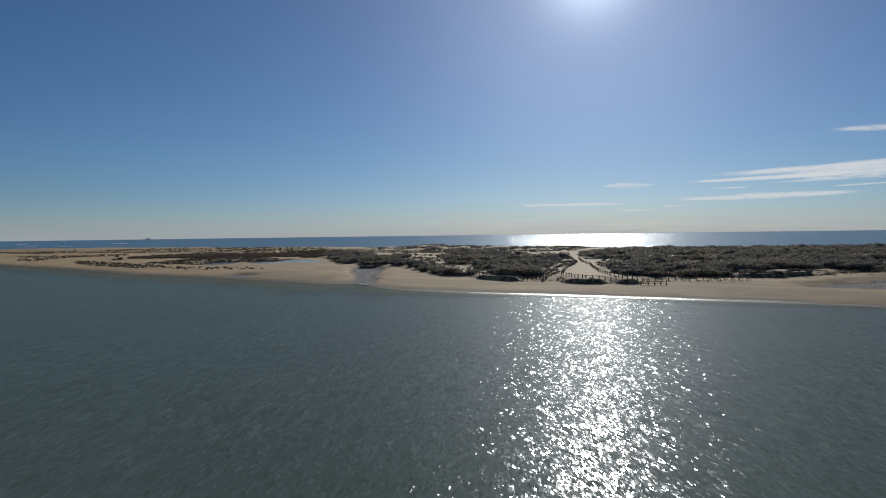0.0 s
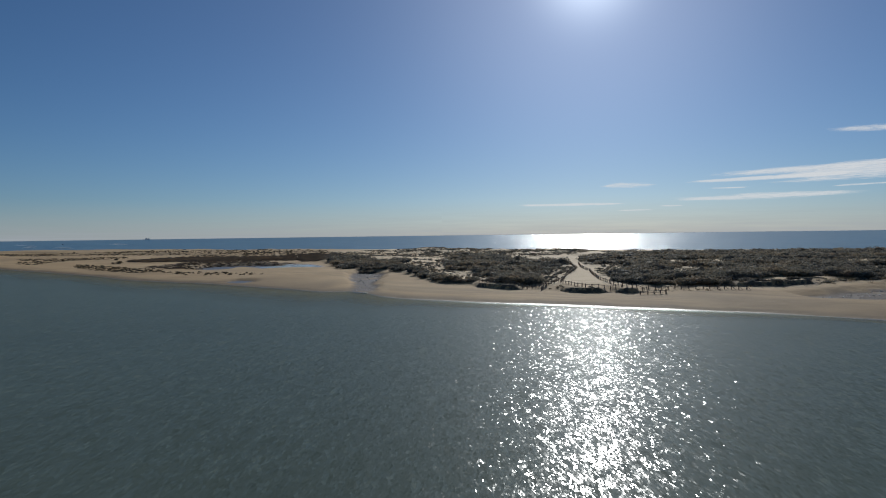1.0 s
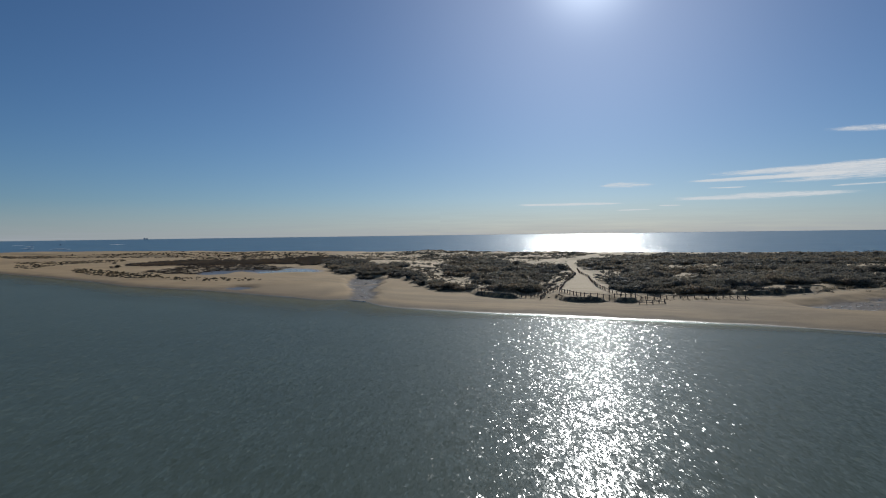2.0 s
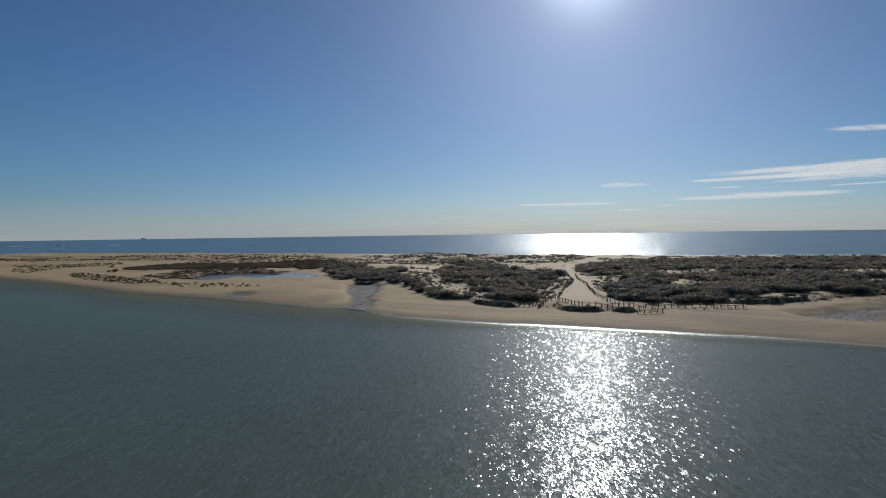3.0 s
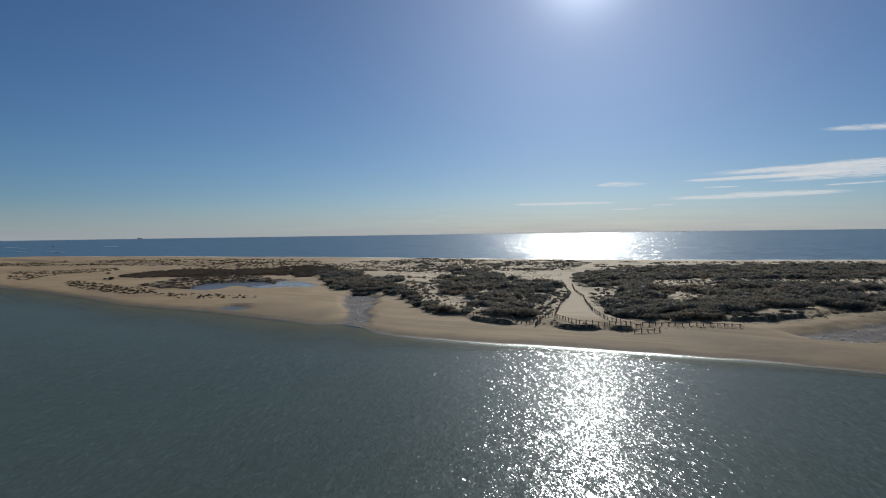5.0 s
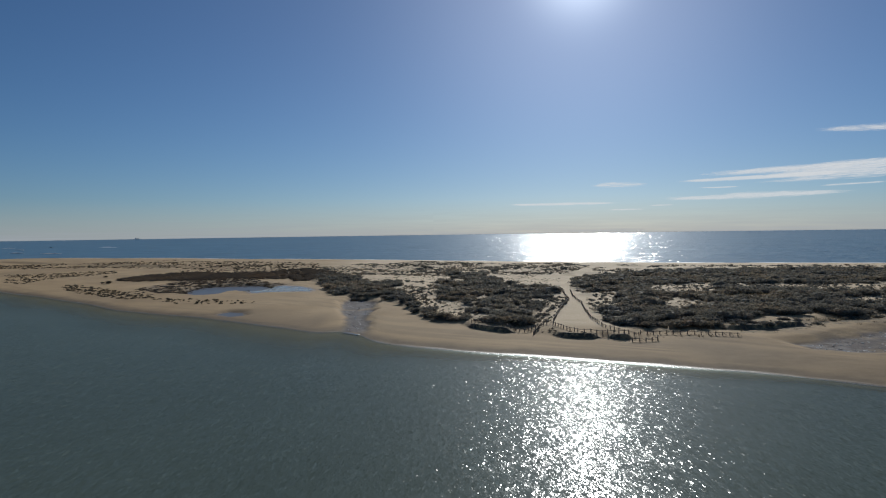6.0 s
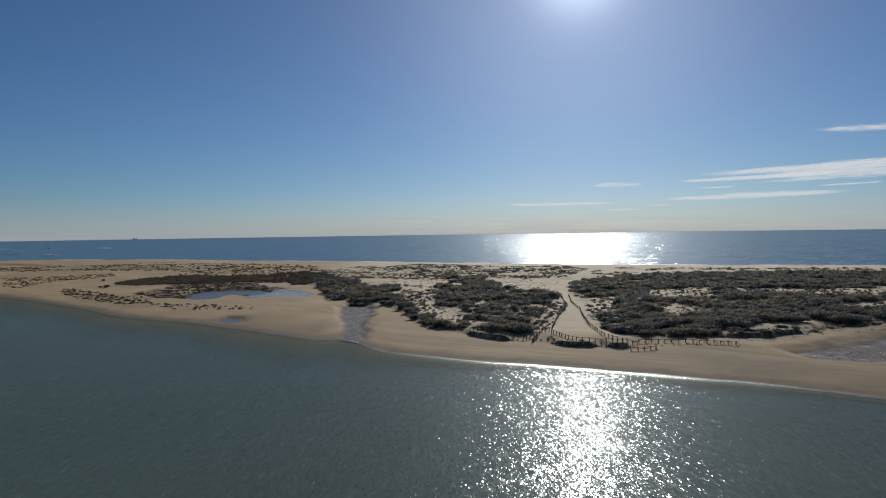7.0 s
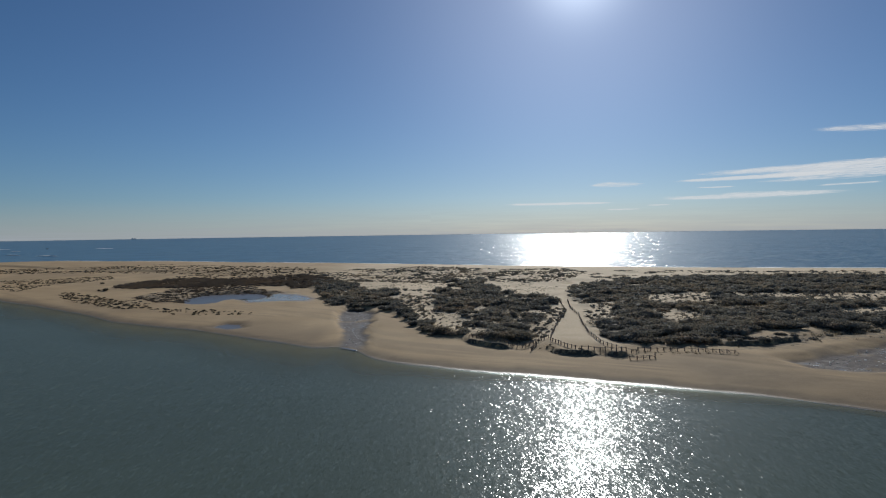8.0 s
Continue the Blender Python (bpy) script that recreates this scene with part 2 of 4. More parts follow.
# ---- plan: the barrier island, in metres ----
NEAR = [(-900, 640), (-450, 465), (-267.3, 324.8), (-180.4, 255.8), (-161.2, 239.8), (-140.9, 224.5), (-121.2, 208.1), (-103.2, 192.4), (-87.9, 176.6), (-76.8, 169.5),
        (-58.3, 158.8), (-40.6, 144.5), (-32.1, 138.1), (-25.6, 131.8), (-21.8, 130.9), (-18.9, 133.6), (-15.2, 128.1), (-12.3, 119.9), (-6.6, 114.4), (-1.9, 111.6), (7.7, 106.6),
        (21.1, 100.1), (32.7, 94.5), (43.3, 89.4), (49.1, 85.7), (56.9, 79.1), (100, 52), (200, -10), (300, -60), (600, -200)]
FAR = [(-900, 790), (-410, 608), (-370, 640), (-303.2, 610.9), (-241.4, 591), (-149.5, 540.3), (-72.9, 506.7), (15.8, 454.3), (87.6, 411.9), (151, 384.5), (210.6, 365.1), (254.8, 350.3), (600, 250)]
FOOT = [(-900, 720), (-420, 560), (-254.8, 441), (-139.3, 373.7), (-88.3, 334.8), (-62.7, 294.9), (-42.1, 235.5), (-32.4, 197.9), (-22.3, 188.3), (-17.6, 190.9), (-11.2, 174.3),
        (-5.6, 152.2), (-0.9, 136.9), (4.8, 132.4), (7.6, 129.7), (13.3, 123.3), (18.1, 120.1), (22.8, 117.4), (26.7, 115.1), (30.5, 114.2), (37.1, 113.3), (40.9, 115.6),
        (50.9, 119.3), (57.6, 119.8), (63.7, 121.0), (69.2, 122.9), (77.8, 126.0), (87.3, 129.8), (97.2, 133.9), (109.4, 138.1), (278.7, 176.9), (600, 120)]
POND = [(-85.7, 220.9), (-89.1, 229.5), (-89.5, 248.1), (-80.3, 251.5), (-72.9, 254), (-64, 246.4), (-63.3, 232.9), (-65.3, 224.3), (-70.6, 235.4), (-77.5, 215.8)]
CREEK = [(-26.3, 183.9), (-25.4, 173.2), (-22.5, 158.5), (-20.0, 147.8), (-18.9, 138.5), (-18.8, 132.3), (-14.6, 128.1), (-14.6, 136.0), (-14.9, 144.1), (-16.8, 151.6), (-16.0, 163.6), (-17.6, 182.8), (-21.4, 192.5), (-25.0, 194.4)]
FLAT = [(63, 108.9), (74.3, 113.5), (85.6, 119.9), (113.6, 132.7), (151, 141.7), (133.5, 109.8), (105.3, 99.6), (74.7, 100.6), (68, 100.6), (63.1, 104.3)]
PATH = [(23.6, 128.5), (28.2, 142), (33.6, 158), (37.2, 171.2), (37.9, 187.8), (41.3, 206.7), (44.8, 213.6), (40.7, 184.3), (40.9, 173.9), (37.4, 154.5), (33.5, 133), (33.1, 124), (34.2, 117.6), (31.3, 115.8), (26.6, 119.5)]
TRACK = [(40.4, 203.6), (45.4, 227.3), (57.6, 259.0), (79.1, 315.8), (95.2, 344.0), (96.2, 338.8), (81.5, 315.2), (60.9, 261.2), (49.0, 231.0), (43.8, 210.0)]


ZONE_A = [(-55.2, 301.8), (-40.4, 279.3), (-13.7, 248), (-11.1, 210.2), (-8.4, 189.6), (-2.8, 165.1), (4.7, 139.3), (2.9, 133.9), (-0.9, 137.5), (-5.6, 152.7), (-10.2, 175.6), (-17.6, 193), (-22.2, 189.6), (-32.3, 200.8), (-41.9, 236.4)]
ZONE_B = [(-2.8, 200.8), (1.8, 217.8), (7.2, 222.1), (18.9, 245.5), (24.4, 236.4), (33.8, 213.6), (38.7, 196.4), (36.1, 181.7), (28, 161.6), (22.6, 141.1), (20.8, 126.7), (16.1, 124), (11.4, 129), (3.8, 139.3), (-0, 160.7)]
ZONE_D = [(43.7, 196.4), (50.1, 225.4), (78.3, 257.9), (134.8, 279.9), (193.5, 269.3), (301, 219.3), (278, 176.4), (131.5, 141.1), (92.6, 126.7), (73.8, 121.3), (64.5, 116.3), (54.1, 114.9), (40.8, 117.2), (37, 120.4), (35.7, 140.2), (41.9, 164.2)]
GAPS = [
    [(37.1, 123.8), (42.6, 120.2), (58.0, 120.5), (53.8, 111.9), (34.1, 113.7)],
    [(41.8, 175.6), (48.1, 182.6), (55.4, 188.7), (47.5, 166), (44, 155.4), (35.7, 142.9), (36.6, 150)],
    [(63.7, 195.2), (77.2, 206.7), (93.3, 213.4), (89.4, 199.6), (78.0, 178.6), (65.9, 172.5), (60.6, 179.6)],
    [(57.5, 158.7), (63.5, 162.3), (67.8, 158.5), (63.6, 148.2), (55.9, 146.4)],
    [(101, 205), (118.3, 206.7), (132.4, 200.7), (160.8, 202.4), (156.9, 190.4), (134.9, 186.9), (110.2, 181.7), (96, 188.7)],
    [(108, 166), (125.6, 167.7), (121.6, 153.6), (101, 153.6)],
    [(-11, 220), (-2, 208), (2.5, 171), (8.5, 143), (4.9, 138), (-2.5, 158), (-7.5, 184)],
    [(61.4, 125.2), (67.1, 127.3), (79.7, 130.9), (86.5, 133.9), (83.2, 136.6), (68.4, 132.1)],
    [(22.3, 244.8), (31.8, 261.1), (42.3, 253.8), (47.3, 238.1), (39.6, 208.9), (31.3, 204.9), (24.2, 214.9)],
    [(-31.9, 267.3), (-14.9, 261.5), (-0.9, 267.1), (8.4, 259.9), (5.5, 236.1), (-9.2, 234.2), (-24.7, 243.4)],
]
RIDGE = [(-63.1, 345), (-36.6, 367.9), (-7.1, 383.7), (29.5, 345.6), (72.4, 337.8), (83.9, 305.6), (54.8, 259.6), (37.8, 254.6), (20.6, 266.2), (-14.5, 267), (-50.2, 279.3)]
RIDGE_E = [(68.0, 274.7), (89.2, 286.9), (133.2, 281.1), (193.3, 268.4), (218.0, 256.8), (184.7, 254.5), (126.1, 260.2), (76.9, 252.7)]
DOTS_E = [(95.2, 325.0), (158.0, 333.3), (246.2, 306.5), (224.1, 279.1), (141.1, 297.7), (94.6, 304.2)]
BAND = [(-141, 286), (-142, 308), (-128, 330), (-101, 322), (-66, 335), (-47, 299), (-43, 272), (-56, 262), (-63, 275), (-83, 278), (-108, 275), (-126, 270), (-138, 277)]
LOW = [(-111, 236), (-110, 249), (-109, 260), (-114, 285), (-76, 273), (-66, 256), (-53, 244), (-63, 244), (-69, 250), (-75, 247), (-85, 249), (-86, 226), (-87, 217), (-91, 216), (-105, 228)]
BERM = [(-151.0, 258.3), (-147.7, 262.6), (-115.0, 231.3), (-92.6, 210.3), (-87.7, 200.4), (-101.3, 203.7), (-118.5, 219.1), (-138.6, 238.9)]
BERM_E = [(-89.3, 201.4), (-76.0, 198.1), (-62.7, 192.1), (-51.9, 186.6), (-50.4, 181.3), (-68.9, 183.7), (-84.0, 189.5)]
WISP = [(-110.5, 222.3), (-107.2, 241.1), (-91.4, 238.6), (-80.3, 209.4), (-91.3, 209.4)]
SADDLE = [(5.4, 269.2), (21.8, 278.4), (21.5, 241.8), (26.3, 214.7), (38.6, 218.7), (44.6, 223.9), (39.4, 198.2), (24.0, 195.6), (6.7, 203.2), (0.5, 227.1)]
THIN = [(-17.3, 267.2), (4.2, 268.9), (1.5, 224.8), (-12.0, 213.3)]
BERM_W = [(-225.2, 335.6), (-210.6, 340.4), (-194.1, 353.4), (-180.8, 364.0), (-164.3, 330.8), (-177.4, 308.3), (-178.7, 292.8), (-176.0, 272.8), (-188.1, 280.2)]
BACK_W = [(-353, 470), (-295.3, 459.1), (-236.8, 451.8), (-189.5, 463.2), (-71.2, 381.9), (-114, 354.4), (-196.1, 394.2), (-264.4, 394.4)]
MID_W = [(-140.6, 328.6), (-127.7, 397.1), (-66.3, 370.5), (-59.3, 331.6), (-102.2, 316.6)]
MIX = [(20.2, 126.2), (23.5, 146), (27.5, 163), (34.5, 176), (36, 170), (32.0, 154.3), (26.9, 140.3), (23.2, 127.3)]
FRONT = [(20.6, 126), (23.5, 126.5), (25.6, 121.0), (30.4, 116.5), (29.3, 115.4), (22.5, 117.2), (19.9, 119.8)]
HEATH = [(80.0, 175.2), (106.9, 186.0), (118, 162), (125, 148), (97, 134), (78.0, 126.5), (70.7, 138.5)]
EDGE = [(50.9, 122.5), (57.6, 123.0), (63.7, 124.2), (69.2, 126.1), (77.8, 129.2), (87.3, 133.0), (97.2, 137.1), (109.4, 141.3), (109.4, 138.3), (97.2, 134.1), (87.3, 130.0), (77.8, 126.2), (69.2, 123.1), (63.7, 121.2), (57.6, 120.0), (50.9, 119.5)]
TRAIL = [(-11, 217), (-3.7, 206.8), (-0.9, 164.2), (4.7, 140.2), (-3.7, 160.7), (-9.3, 184.4)]
NECK = [(51.8, 242.0), (67.6, 254.4), (52.9, 198.4), (45.3, 190.2), (44.0, 203.0)]
CROWD = [(20.2, 195.3), (26.6, 191.3), (33.6, 191.8), (38.2, 194.2), (34.7, 176.6), (27.5, 165.7), (19.0, 170.1)]
DIP = [(-56.0, 163.9), (-55.0, 168.8), (-50.0, 167.2), (-48.2, 161.1), (-51.4, 158.7)]
WET = [(-67.6, 224.3), (-66.8, 235.7), (-62.0, 245.5), (-49.4, 237.1), (-39.0, 220.1), (-41.3, 211.8), (-60.8, 211.3)]
BANKS = ((6.5, 15.5), (22.4, 30.4), (31.4, 36.2), (55.0, 74.0))


def line(points):
    xs = np.arange(-900, 600.5, 0.5)
    ys = np.interp(xs, [p[0] for p in points], [p[1] for p in points])
    k = np.exp(-np.linspace(-2, 2, 17) ** 2)
    return xs, np.convolve(np.pad(ys, 8, mode="edge"), k / k.sum(), "valid")


NEAR_L, FAR_L, FOOT_L = line(NEAR), line(FAR), line(FOOT)


def near(x):
    return np.interp(x, *NEAR_L) + 1.0 * (smooth_noise(x, x * 0, 9, 5) - 0.5)


def far(x):
    return np.interp(x, *FAR_L) + 5 * (smooth_noise(x, x * 0, 60, 6) - 0.5)


def foot(x):
    return np.interp(x, *FOOT_L) + 1.6 * (fractal(x, x * 0, 5, 8) - 0.5)


def height(x, y):
    d, e, g = (y - near(x)) * 0.79, (far(x) - y) * 0.87, (y - foot(x)) * 0.85
    beach = np.where(d < 0, np.maximum(0.07 * d, -3), 1.1 * (1 - np.exp(-np.maximum(d, 0) / 15)))
    back = np.where(e < 0, np.maximum(0.05 * e, -3), 2.0 * (1 - np.exp(-np.maximum(e, 0) / 38)))
    z = np.minimum(beach, back)
    z = z + 0.12 * (fractal(x, y, 14, 21) - 0.5) * step(3, 12, d)
    # the bank at the dunes' foot: cut steep in places, sloping elsewhere
    cut = np.maximum.reduce([step(a - 0.6, a + 1.8, x) * (1 - step(b - 1.8, b + 0.6, x)) for a, b in BANKS])
    width = 7.0 * (1 - cut) ** 2 + 0.45
    gate = step(0, 1, g / width) * step(14, 70, e)
    rise = (0.5 + 0.3 * cut) * gate
    rise = rise + gate * step(3, 60, g) * (0.15 + 1.2 * fractal(x, y, 38, 31)) * (1 - 0.35 * step(50, 130, x))
    rise = rise + gate * step(1, 14, g) * 0.9 * (fractal(x, y, 9, 41, 2) - 0.45)
    rise = rise + 1.3 * np.exp(-((x + 8) / 20) ** 2 - ((y - 346) / 16) ** 2)
    rise = rise + gate * (0.6 - 0.35 * step(60, 140, x)) * np.exp(-(((e - 110) / 35) ** 2)) * (0.4 + 1.2 * smooth_noise(x, y, 45, 51))
    calm = step(-1.5, 1.5, inside(PATH, x, y))
    z = z + rise * (1 - calm) + calm * gate * (0.75 + 0.3 * step(10, 80, g))
    # low hummocks on the spit
    low = step(15, 30, d) * step(30, 70, e) * (1 - gate)
    z = z + low * 0.35 * np.maximum(fractal(x, y, 16, 61) - 0.5, 0) * 3
    for poly, floor, soft, rough in ((POND, -0.25, 6.0, 0.05), (DIP, -0.08, 2.5, 0.05), (CREEK, 0.07, 2.2, 0.24), (FLAT, 0.085, 5.0, 0.26)):
        k = step(-soft, 1.0, inside(poly, x, y) + 2.0 * (fractal(x, y, 4, 71) - 0.5))
        z = z * (1 - k) + k * (floor + rough * (fractal(x, y, 1.5, 81) - 0.5))
    return z


def ground():
    xs = np.concatenate([np.arange(-900, -300, 15), np.arange(-300, -110, 3.5), np.arange(-110, -34, 1.3), np.arange(-34, 92, 0.65),
                         np.arange(92, 150, 1.5), np.arange(150, 250, 4), np.arange(250, 601, 14)])
    a = np.linspace(0, 1, 90)
    under = -60 * np.linspace(1, 0, 12)[:-1] ** 1.6
    first = (1 - np.cos(a * np.pi)) / 2
    first = 0.55 * a + 0.45 * first
    b = np.linspace(0, 1, 230)[1:]
    second = b**1.9 * 0.85 + 0.15 * b
    yn, yv, yf = near(xs), foot(xs), far(xs)
    rows = [yn + u for u in under] + [yn + (yv - yn) * u for u in first] + [yv + (yf - yv) * u for u in second] + [yf + u for u in (4, 9, 16, 26, 40, 60)]
    Y = np.array(rows)
    X = np.broadcast_to(xs, Y.shape)
    Z = height(X.ravel(), Y.ravel()).reshape(Y.shape)
    n, m = Y.shape
    i = np.arange(n * m).reshape(n, m)
    faces = np.stack([i[:-1, :-1], i[:-1, 1:], i[1:, 1:], i[1:, :-1]], -1).reshape(-1, 4)
    me = mesh_of("ground", np.stack([X, Y, Z], -1).reshape(-1, 3), faces, True)
    x, y, z = X.ravel(), Y.ravel(), Z.ravel()
    d, e, g = (y - near(x)) * 0.79, (far(x) - y) * 0.87, (y - foot(x)) * 0.85
    damp = 1 - step(0.12, 0.42, z + 0.16 * (fractal(x, y, 5, 15) - 0.5))
    soaked = step(-3, 3, inside(WET, x, y) + 6 * (fractal(x, y, 7, 35) - 0.5))
    damp = np.maximum(damp, 0.55 * soaked)
    damp = np.maximum(damp, 0.3 * step(0.5, 0.72, fractal(x * 0.7, y * 0.7 + x * 0.4, 26, 39)) * step(2, 8, d) * (1 - step(-8, 0, g)))
    at = me.attributes.new("wet", "FLOAT", "POINT")
    at.data.foreach_set("value", np.maximum(1.4 * soaked, (1 - step(0.0, 0.1, z + 0.06 * (fractal(x, y, 5, 15) - 0.5))) * step(-0.1, -0.02, z)).astype(np.float32))
    streak = fractal((x * 0.78 - y * 0.62) * 0.4, d * 3.6, 16, 17)
    damp = np.maximum(damp, (0.12 + 0.28 * step(-40, -10, x)) * step(0.52, 0.68, streak) * step(1, 5, d) * (1 - step(-6, 0, g)))
    fine = fractal((x * 0.78 - y * 0.62) * 0.2, d * 3.0, 5, 27)
    damp = np.maximum(damp, 0.28 * step(0.55, 0.7, fine) * step(2, 5, d) * (1 - step(-5, -1, g)))
    damp = np.maximum(damp, (0.45 + 0.5 * fractal(x * 0.3, y, 4, 37)) * step(33, 47, x) * (1 - step(11, 23, d + 8 * (fractal(x, y, 9, 29) - 0.5))))
    damp = np.maximum(damp, 0.6 * step(-62, -45, x) * (1 - step(-27, -22, x)) * (1 - step(6, 26, d + 14 * (fractal(x, y, 11, 33) - 0.5))))
    # old tide lines and wheel tracks along the eastern beach
    for c, w, much in ((6.5, 0.6, 0.7), (9.5, 0.45, 0.8), (11.2, 0.45, 0.8), (13.5, 2.2, 0.75), (15.5, 0.6, 0.7), (19.5, 1.6, 0.75)):
        way = c + 4.0 * (smooth_noise(x * 1.0, x * 0 + c, 24, 43) - 0.5)
        damp = np.maximum(damp, much * np.exp(-(((d - way) / w) ** 2)) * step(22, 40, x) * (0.4 + 0.9 * fractal(x * 0.3, y * 0.3, 5, 47)) * (1 - step(-4, -1, g)))
    # sand made paler in patches from the dune foot inland
    at = me.attributes.new("pale_dune", "FLOAT", "POINT")
    at.data.foreach_set("value", (0.75 * step(3, 14, g) * step(-75, -30, x) * step(0.3, 0.5, fractal(x, y, 12, 57) + 0.15)).astype(np.float32))
    damp = damp * (0.25 + 0.75 * step(-0.12, 0.0, z))
    at = me.attributes.new("damp", "FLOAT", "POINT")
    at.data.foreach_set("value", damp.astype(np.float32))
    soil = np.maximum(step(-1.0, 0.6, inside(CREEK, x, y) + 2.4 * (fractal(x, y, 4, 18) - 0.5)), step(-2, 1, inside(FLAT, x, y) + 4 * (fractal(x, y, 5, 18) - 0.5)) * 0.85) * step(0.25, 0.42, fractal(x, y, 6, 19) + 0.1)
    soil = np.maximum(soil, 0.5 * step(-6, 1, inside(POND, x, y)))
    at = me.attributes.new("mud", "FLOAT", "POINT")
    at.data.foreach_set("value", soil.astype(np.float32))
    bank = np.maximum.reduce([step(a - 0.6, a + 0.6, x) * (1 - step(b - 0.6, b + 0.6, x)) for a, b in BANKS])
    # bank faces darkened in colour too, for the shade that falls on them
    litter_shade = np.maximum(bank * step(-0.5, -0.1, g) * (1 - step(0.5, 1.2, g)), 0)
    litter_shade = litter_shade * 1.6 + step(0, 3, g) * step(45, 80, e) * 0.1 * (1 - step(-1, 1, inside(PATH, x, y))) * (1 - step(-1, 1, inside(TRACK, x, y)))
    for zone, much in ((ZONE_A, 0.7), (ZONE_B, 0.6), (ZONE_D, 0.8), (BAND, 0.9), (LOW, 0.85)):
        litter_shade = np.maximum(litter_shade, much * step(-1.5, 2.5, inside(zone, x, y) + 3 * (fractal(x, y, 5, 23) - 0.5)))
    for gap in GAPS:
        litter_shade = litter_shade * (1 - 0.85 * step(-1.5, 1.0, inside(gap, x, y) + 2 * (fractal(x, y, 4, 25) - 0.5)))
    at = me.attributes.new("litter_shade", "FLOAT", "POINT")
    at.data.foreach_set("value", litter_shade.astype(np.float32))
    return tagged(put("ground", me, SAND), "pale sandy barrier island with beach and low dunes", "ground", kind="structure")


ground()


def sheet(name, ring, z, mat):
    me = bpy.data.meshes.new(name)
    bm = bmesh.new()
    bm.faces.new([bm.verts.new((x, y, z)) for x, y in ring])
    bm.normal_update()
    if bm.faces[:][0].normal.z < 0:
        bmesh.ops.reverse_faces(bm, faces=bm.faces)
    bmesh.ops.triangulate(bm, faces=bm.faces)
    bm.to_mesh(me)
    bm.free()
    return put(name, me, mat)


SPLIT = [(-4300, 2450), (-900, 830), (-400, 610), (-100, 390), (0, 320), (200, 230), (600, 40), (3650, -3345)]
a0, a1 = math.degrees(math.atan2(-3345, 3650)), math.degrees(math.atan2(2450, -4300))


def open_sea():
    """The sea from under the island to the horizon, its far rim a little raised."""
    P = np.array(SPLIT, float)
    k = np.linspace(0, len(P) - 1, 1400)
    px, py = np.interp(k, np.arange(len(P)), P[:, 0]), np.interp(k, np.arange(len(P)), P[:, 1])
    turn = np.arctan2(py, px)
    angle = np.linspace(radians(a0), radians(a1), 181)
    first = np.interp(angle, turn[::-1], np.hypot(px, py)[::-1])
    V = []
    for r in (0, 700, 900, 1500, 2600, 4950):
        q = np.maximum(first, r) + 0.01 * r
        V.append(np.stack([q * np.cos(angle), q * np.sin(angle), 3.0 * np.clip((q - 920) / 4000, 0, 1)], 1))
    i = np.arange(181 * 6).reshape(6, 181)
    f = np.stack([i[:-1, 1:], i[:-1, :-1], i[1:, :-1], i[1:, 1:]], -1).reshape(-1, 4)
    return tagged(put("sea", mesh_of("sea", np.concatenate(V), f), SEA), "blue open sea with wind ripples and sun glitter", "sea", kind="structure")


open_sea()


def lagoon():
    """The lagoon, from under the island to far behind; at the shore it thins out over the sandy bed."""
    xs = np.concatenate([np.linspace(-4900, -900, 9)[:-1], np.arange(-900, -200, 10), np.arange(-200, 110, 1.0), np.arange(110, 600, 10), np.linspace(600, 3600, 7)])
    shore = near(xs)
    under = np.maximum(np.interp(xs, [p[0] for p in SPLIT], [p[1] for p in SPLIT]), shore + 4)
    rows = [under, shore + 3] + [shore - u for u in (0, 1, 2, 3.5, 5.5, 8, 11, 15, 20, 30)]
    wide = 4.0 + 17 * step(-2, -18, xs) + 9 * smooth_noise(xs, xs * 0, 18, 91)
    thin = [0 * xs + 0.85] * 2 + [0.85 * np.clip(1 - u / wide, 0, 1) ** 1.1 for u in (0, 1, 2, 3.5, 5.5, 8, 11, 15, 20, 30)]
    rows += [0 * xs - 700.0, 0 * xs - 4900.0]
    thin += [0 * xs, 0 * xs]
    Y = np.array(rows)
    n, k = Y.shape
    i = np.arange(n * k).reshape(n, k)
    f = np.stack([i[1:, :-1], i[1:, 1:], i[:-1, 1:], i[:-1, :-1]], -1).reshape(-1, 4)
    me = mesh_of("water", np.stack([np.broadcast_to(xs, Y.shape), Y, 0 * Y], -1).reshape(-1, 3), f)
    at = me.attributes.new("thin", "FLOAT", "POINT")
    at.data.foreach_set("value", np.array(thin).ravel().astype(np.float32))
    return tagged(put("water", me, LAGOON), "calm grey-green lagoon with fine wind ripples", "water", kind="structure")


lagoon()


def grown(poly, metres):
    cx, cy = sum(p[0] for p in poly) / len(poly), sum(p[1] for p in poly) / len(poly)
    return [(x + metres * (x - cx) / math.hypot(x - cx, y - cy), y + metres * (y - cy) / math.hypot(x - cx, y - cy)) for x, y in poly]


for poly, words in ((POND, "shallow tidal pond reflecting sky beside dark marsh"), (DIP, "small puddle left by the tide in beach sand"), (CREEK, "thin film of water in a muddy tidal creek"), (FLAT, "shallow puddles on a wet tidal mudflat")):
    tagged(sheet("tide_pool", grown(poly, 2), 0.015, POOL), words, "tide pool", kind="structure")


